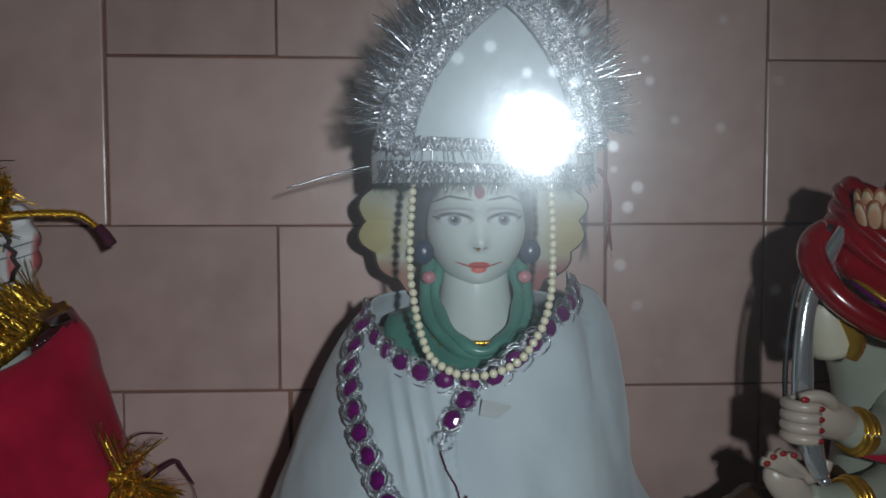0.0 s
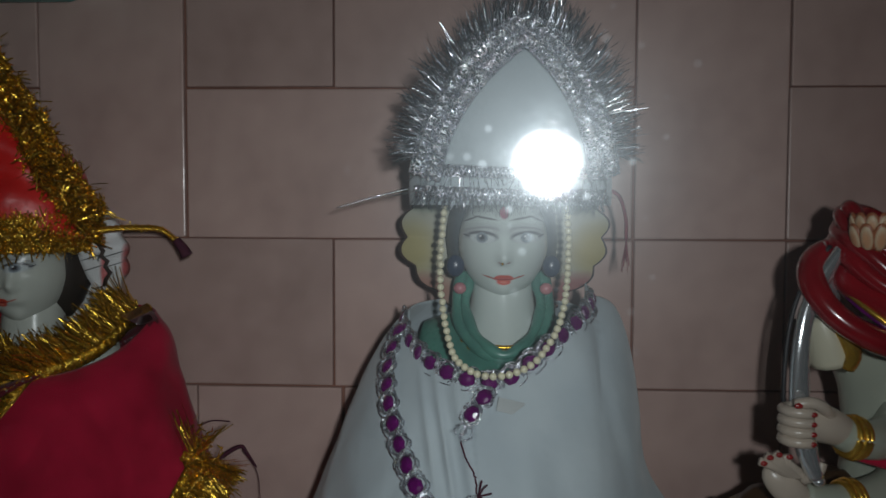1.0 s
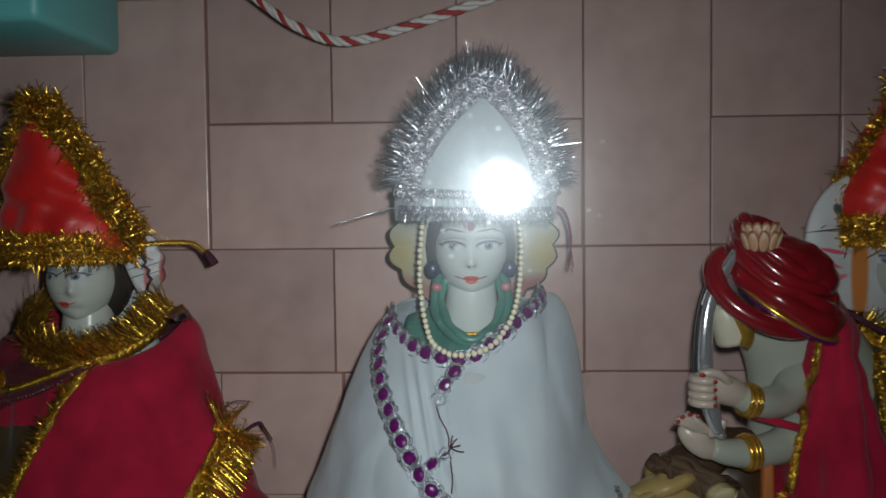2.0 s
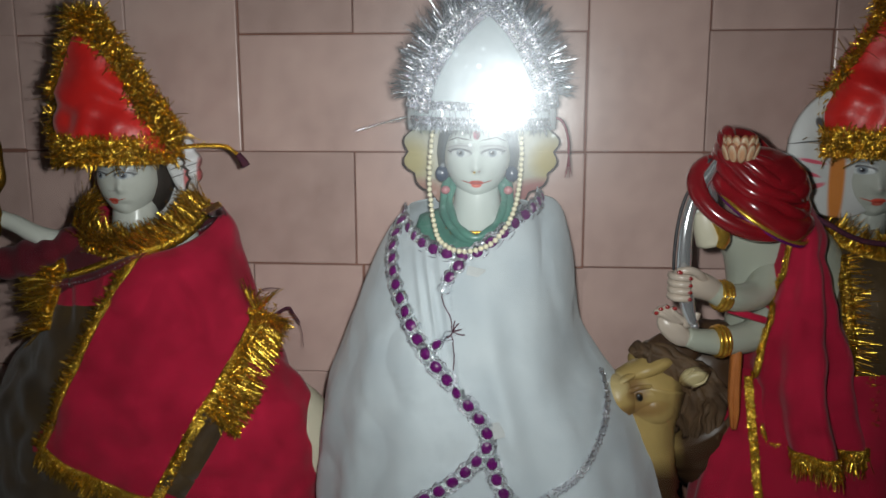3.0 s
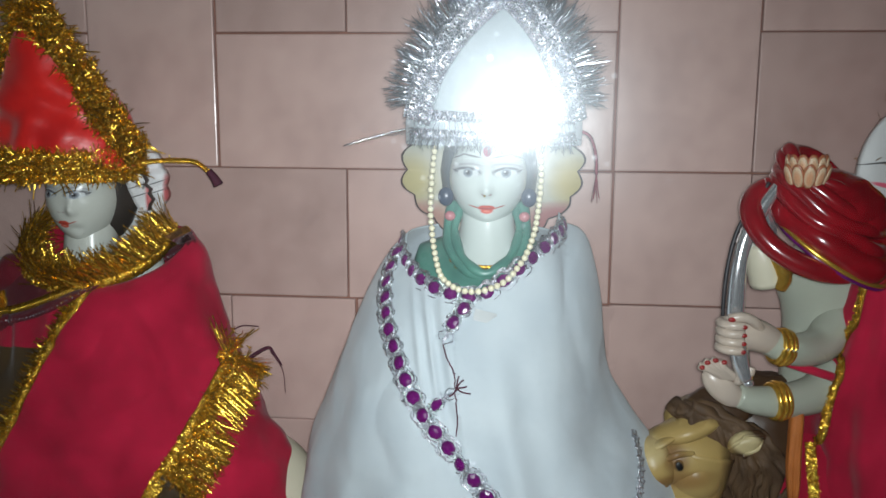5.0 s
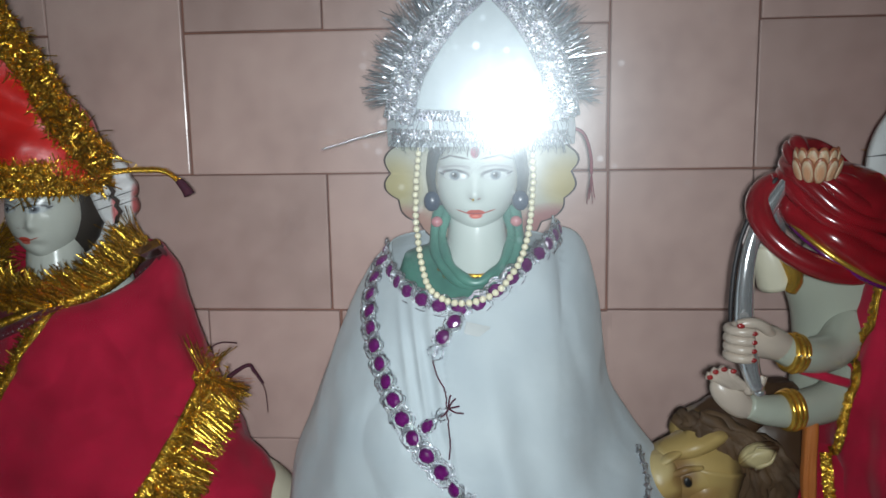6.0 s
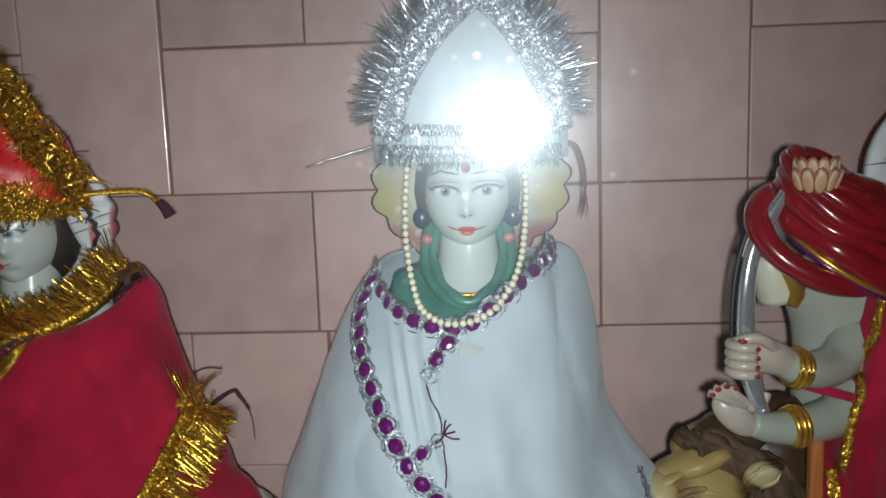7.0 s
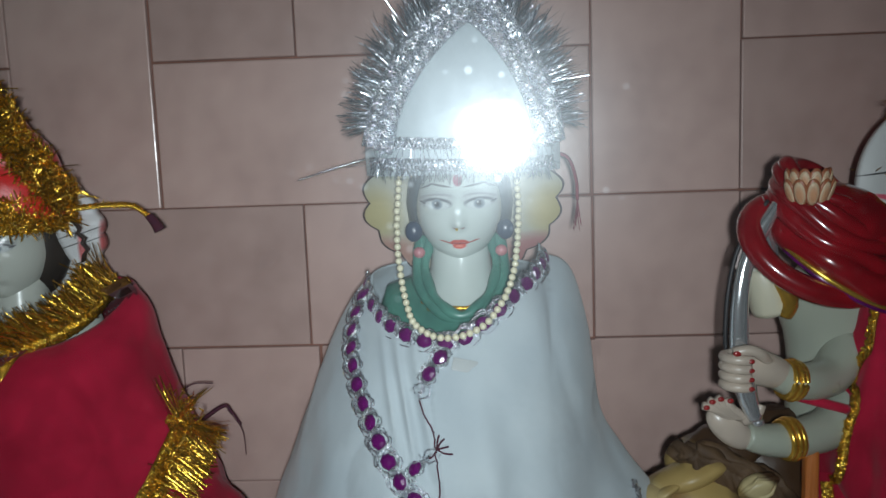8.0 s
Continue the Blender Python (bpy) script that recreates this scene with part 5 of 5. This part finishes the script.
def lion():
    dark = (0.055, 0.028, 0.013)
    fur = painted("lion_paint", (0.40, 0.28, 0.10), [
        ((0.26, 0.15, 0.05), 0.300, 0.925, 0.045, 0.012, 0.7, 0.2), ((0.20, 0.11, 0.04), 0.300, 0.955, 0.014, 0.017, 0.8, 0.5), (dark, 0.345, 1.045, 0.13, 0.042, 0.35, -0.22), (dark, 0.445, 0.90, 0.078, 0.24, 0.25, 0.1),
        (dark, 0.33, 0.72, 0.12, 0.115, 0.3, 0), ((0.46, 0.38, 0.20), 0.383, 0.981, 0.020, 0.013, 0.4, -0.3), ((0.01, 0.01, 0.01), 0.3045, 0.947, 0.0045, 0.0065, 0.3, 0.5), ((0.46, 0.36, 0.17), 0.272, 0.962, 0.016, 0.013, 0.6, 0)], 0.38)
    bm = blob(bmesh.new(), (0.318, 0.785, 0.945), (0.062, 0.048, 0.042), 0, (0, -12, 0), 48)
    blob(bm, (0.275, 0.765, 0.938), (0.036, 0.034, 0.034), 0, (0, -10, 0), 36)
    blob(bm, (0.318, 0.775, 0.982), (0.050, 0.030, 0.016), 0, (0, -22, 0), 28)
    blob(bm, (0.383, 0.742, 0.980), (0.023, 0.011, 0.014), 0, (0, -24, 0), 24)
    blob(bm, (0.3045, 0.7395, 0.947), (0.0065, 0.004, 0.0075), 0, None, 16)
    tube(bm, spline([(0.288, 0.742, 0.953), (0.303, 0.736, 0.962), (0.322, 0.742, 0.962)], 12), lambda s: 0.0045 - 0.002 * abs(s - 0.4), 10)
    blob(bm, (0.258, 0.745, 0.925), (0.016, 0.012, 0.010), 0, (0, -20, 0), 20)
    blob(bm, (0.358, 0.808, 0.998), (0.064, 0.045, 0.026), 0, (0, -16, 0), 40)
    blob(bm, (0.425, 0.830, 0.93), (0.085, 0.060, 0.115), 0, (0, 10, 0), 40)
    tube(bm, spline([(0.335, 0.790, 0.955), (0.326, 0.785, 0.90), (0.328, 0.782, 0.85), (0.335, 0.780, 0.76), (0.34, 0.78, 0.61)], 40), lambda s: 0.054 - 0.014 * math.sin(3.1 * s), 24)
    # cheek, jaw, brow ridges and the ear's folded edge
    blob(bm, (0.330, 0.768, 0.925), (0.036, 0.034, 0.034), 0, None, 28)
    blob(bm, (0.272, 0.758, 0.915), (0.026, 0.026, 0.014), 0, (0, -8, 0), 24)
    blob(bm, (0.286, 0.752, 0.970), (0.018, 0.009, 0.005), 0, (0, -30, 0), 20)
    tube(bm, spline([(0.362, 0.738, 0.972), (0.380, 0.730, 0.992), (0.402, 0.735, 0.990), (0.398, 0.736, 0.975), (0.376, 0.733, 0.966)], 24), 0.0022, 8)
    # locks of the mane
    for k in range(46):
        f = k / 45
        x, z = 0.318 + 0.090 * f + 0.01 * math.sin(5 * k), 1.010 + 0.006 * math.sin(3.7 * k) - 0.05 * f * f
        dx = 0.030 + 0.022 * math.sin(2.3 * k)
        tube(bm, spline([(x - 0.012, 0.775 + 0.012 * math.sin(k), z), (x + dx * 0.5, 0.762, z - 0.012), (x + dx, 0.764, z - 0.045), (x + dx * 0.8, 0.772, z - 0.09), (x + dx * 1.15, 0.780, z - 0.13)], 22), lambda s: 0.0066 * (1 - 0.65 * s) + 0.001, 8, mat=1)
    tube(bm, spline([(0.40, 0.84, 0.90), (0.46, 0.87, 0.82), (0.56, 0.88, 0.78)], 30), 0.085, 24)
    for v in bm.verts:
        v.co += Vector((0, -1, 0)) * noise.noise(v.co * 40) * 0.003
        if v.co.x > 0.37 or v.co.z > 0.995:
            v.co += Vector((noise.noise(v.co * 60), noise.noise(v.co * 55 + Vector((5, 0, 0))), noise.noise(v.co * 50 + Vector((0, 7, 0))))) * 0.007
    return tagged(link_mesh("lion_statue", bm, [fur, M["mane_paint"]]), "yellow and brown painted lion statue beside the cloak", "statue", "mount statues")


lion()


def pale_mount():
    bm = blob(bmesh.new(), (-0.245, 0.87, 0.80), (0.075, 0.07, 0.118), 0, (0, -14, 0), 48)
    tube(bm, spline([(-0.24, 0.88, 0.76), (-0.25, 0.88, 0.68), (-0.25, 0.88, 0.61)], 16), 0.06, 24)
    return tagged(link_mesh("mount_statue", bm, M["cream"]), "smooth cream painted statue mount between two cloaks", "statue", "mount statues")


pale_mount()

# the third figure's cap matches the second's
red_cap(1.165, 0.02, 0.012, tail=False)


def third_shawl():
    t = thing("gold_shawl", "brown and gold tinsel shawl round the third statue's shoulders", "shawl")
    body = part("cloth", loft(bmesh.new(), smooth_rows([(1.195, 0.585, 0.745, 0.875, 0.075, 0.06, 0.03), (1.15, 0.560, 0.775, 0.87, 0.10, 0.08, 0.015), (1.08, 0.550, 0.80, 0.86, 0.115, 0.09, 0), (0.98, 0.545, 0.82, 0.86, 0.12, 0.10, 0), (0.90, 0.545, 0.83, 0.86, 0.12, 0.1, 0)]), 120, 50, cloth_shape(8, 0.005, 0.7, 0.004)), M["brown_cloth"], t)
    tree = tree_of(body)
    gold_trim("neck_trim", tree, [(0.590, 1.180), (0.625, 1.160), (0.665, 1.152), (0.705, 1.160)], t, n=100, width=0.02, fringe=0.035, turn=1, count=500, default=0.85, wild=0.3)
    gold_trim("side_trim", tree, [(0.600, 1.150), (0.605, 1.06), (0.612, 0.97), (0.62, 0.91)], t, n=100, width=0.018, fringe=0.03, turn=1, count=400, default=0.80)
    bm = tube(bmesh.new(), spline([(0.515, 0.75, 1.232), (0.560, 0.745, 1.205), (0.610, 0.755, 1.182), (0.68, 0.765, 1.172)], 30), 0.004, 8)
    part("dark_cord", bm, M["thread"], t, "dark cord")
    return t


third_shawl()


def cord():
    t = thing("hanging_cord", "red and white twisted cord sagging across the tiled wall", "cord")
    line = spline([(-0.62, 0.86, 1.95), (-0.40, 0.85, 1.76), (-0.265, 0.85, 1.672), (-0.185, 0.85, 1.615), (-0.110, 0.85, 1.592), (-0.005, 0.85, 1.617), (0.14, 0.85, 1.664), (0.35, 0.86, 1.74), (0.62, 0.87, 1.86)], 360)
    for k, mat, tip in ((0, M["cord_red"], "red strand"), (1, M["cord_white"], "white strand"), (2, M["cord_white"], "white strand")):
        pts = [p + Vector((0, math.cos(i * 0.33 + k * 2.09), math.sin(i * 0.33 + k * 2.09))) * 0.0042 for i, p in enumerate(line)]
        part("strand", tube(bmesh.new(), pts, 0.0036, 7), mat, t, tip)
    for p in (line[0], line[-1]):
        bm = tube(bmesh.new(), [p, Vector((p.x, 1.0, p.z))], 0.003, 8)
        part("hook", bm, M["steel"], t, "small wall hook")
    return t


M["cord_red"] = surface("red_yarn", (0.45, 0.03, 0.025), (0.32, 0.02, 0.02), 0.8, scale=150, fine=900, bump=0.6)
M["cord_white"] = surface("white_yarn", (0.70, 0.66, 0.62), (0.58, 0.54, 0.50), 0.8, scale=150, fine=900, bump=0.6)
cord()


def teal_box():
    t = thing("teal_box", "teal plastic box hanging high on the tiled wall", "box")
    part("case", box(bmesh.new(), -0.72, -0.497, 0.74, 0.996, 1.605, 1.80, 0.012), M["teal"], t)
    return t


teal_box()

# ---- the shrine and the room round it ----
def slab(name, x0, x1, y0, y1, z0, z1, mat, label, category, bevel=0.0):
    return tagged(link_mesh(name, box(bmesh.new(), x0, x1, y0, y1, z0, z1, bevel), mat, smooth=False), label, category, kind="structure")


slab("floor", -1.7, 1.7, -2.6, 1.2, -0.1, 0.0, M["ledge"], "grey stone floor of a small room", "floor")
slab("ceiling", -1.7, 1.7, -2.6, 1.2, 2.5, 2.6, M["plaster"], "plain plastered ceiling of the room", "ceiling")
slab("wall_west", -1.7, -1.6, -2.5, 1.0, 0.0, 2.5, M["plaster"], "plain plastered side wall", "wall")
slab("wall_east", 1.6, 1.7, -2.5, 1.0, 0.0, 2.5, M["plaster"], "plain plastered side wall", "wall")
slab("wall_south", -1.7, 1.7, -2.6, -2.5, 0.0, 2.5, M["plaster"], "plain plastered wall behind", "wall")
slab("ledge", -1.6, 1.6, 0.20, 0.996, 0.45, 0.60, M["ledge"], "stone ledge that carries the statues", "ledge", 0.006)
pane = slab("glass_front", -1.6, 1.6, 0.216, 0.220, 0.60, 2.5, M["glass"], "clear dusty glass front before the statues", "glass")
pane.visible_shadow = False
wall = slab("wall_north", -1.7, 1.7, 1.004, 1.2, 0.0, 2.5, M["grout"], "wall of glazed pink square tiles", "wall")

# tiles, proud of their grout
def tile_mesh(width, height=0.2015):
    bm = box(bmesh.new(), 0.0011 - width / 2, width / 2 - 0.0011, -0.004, 0.006, 0.0011 - height / 2, height / 2 - 0.0011, 0.0022)
    me = bpy.data.meshes.new("tile")
    bm.to_mesh(me)
    bm.free()
    me.materials.append(M["tile"])
    return me


single, double, tall = tile_mesh(0.2), tile_mesh(0.4), tile_mesh(0.2, 0.403)
doubles = {(3, 6), (2, 5)}
talls = {(3, 5), (3, 9)}
rng = random.Random(11)
for j in range(8):
    for i in range(16):
        if (j, i - 1) in doubles or (j - 1, i) in talls:
            continue
        wide, high = (j, i) in doubles, (j, i) in talls
        ob = new("tile", double if wide else tall if high else single)
        ob.parent = wall
        shift = 0.012 if j == 1 and i < 9 else 0.0
        ob.location = (-1.46 + 0.2 * i + (0.1 if wide else 0) + shift + rng.gauss(0, 0.0008), 1.0 + rng.gauss(0, 0.0004), 0.788 + 0.2015 * j + (0.10075 if high else 0) + rng.gauss(0, 0.0008))
        ob.rotation_euler = (rng.gauss(0, 0.004), rng.gauss(0, 0.002), rng.gauss(0, 0.004))
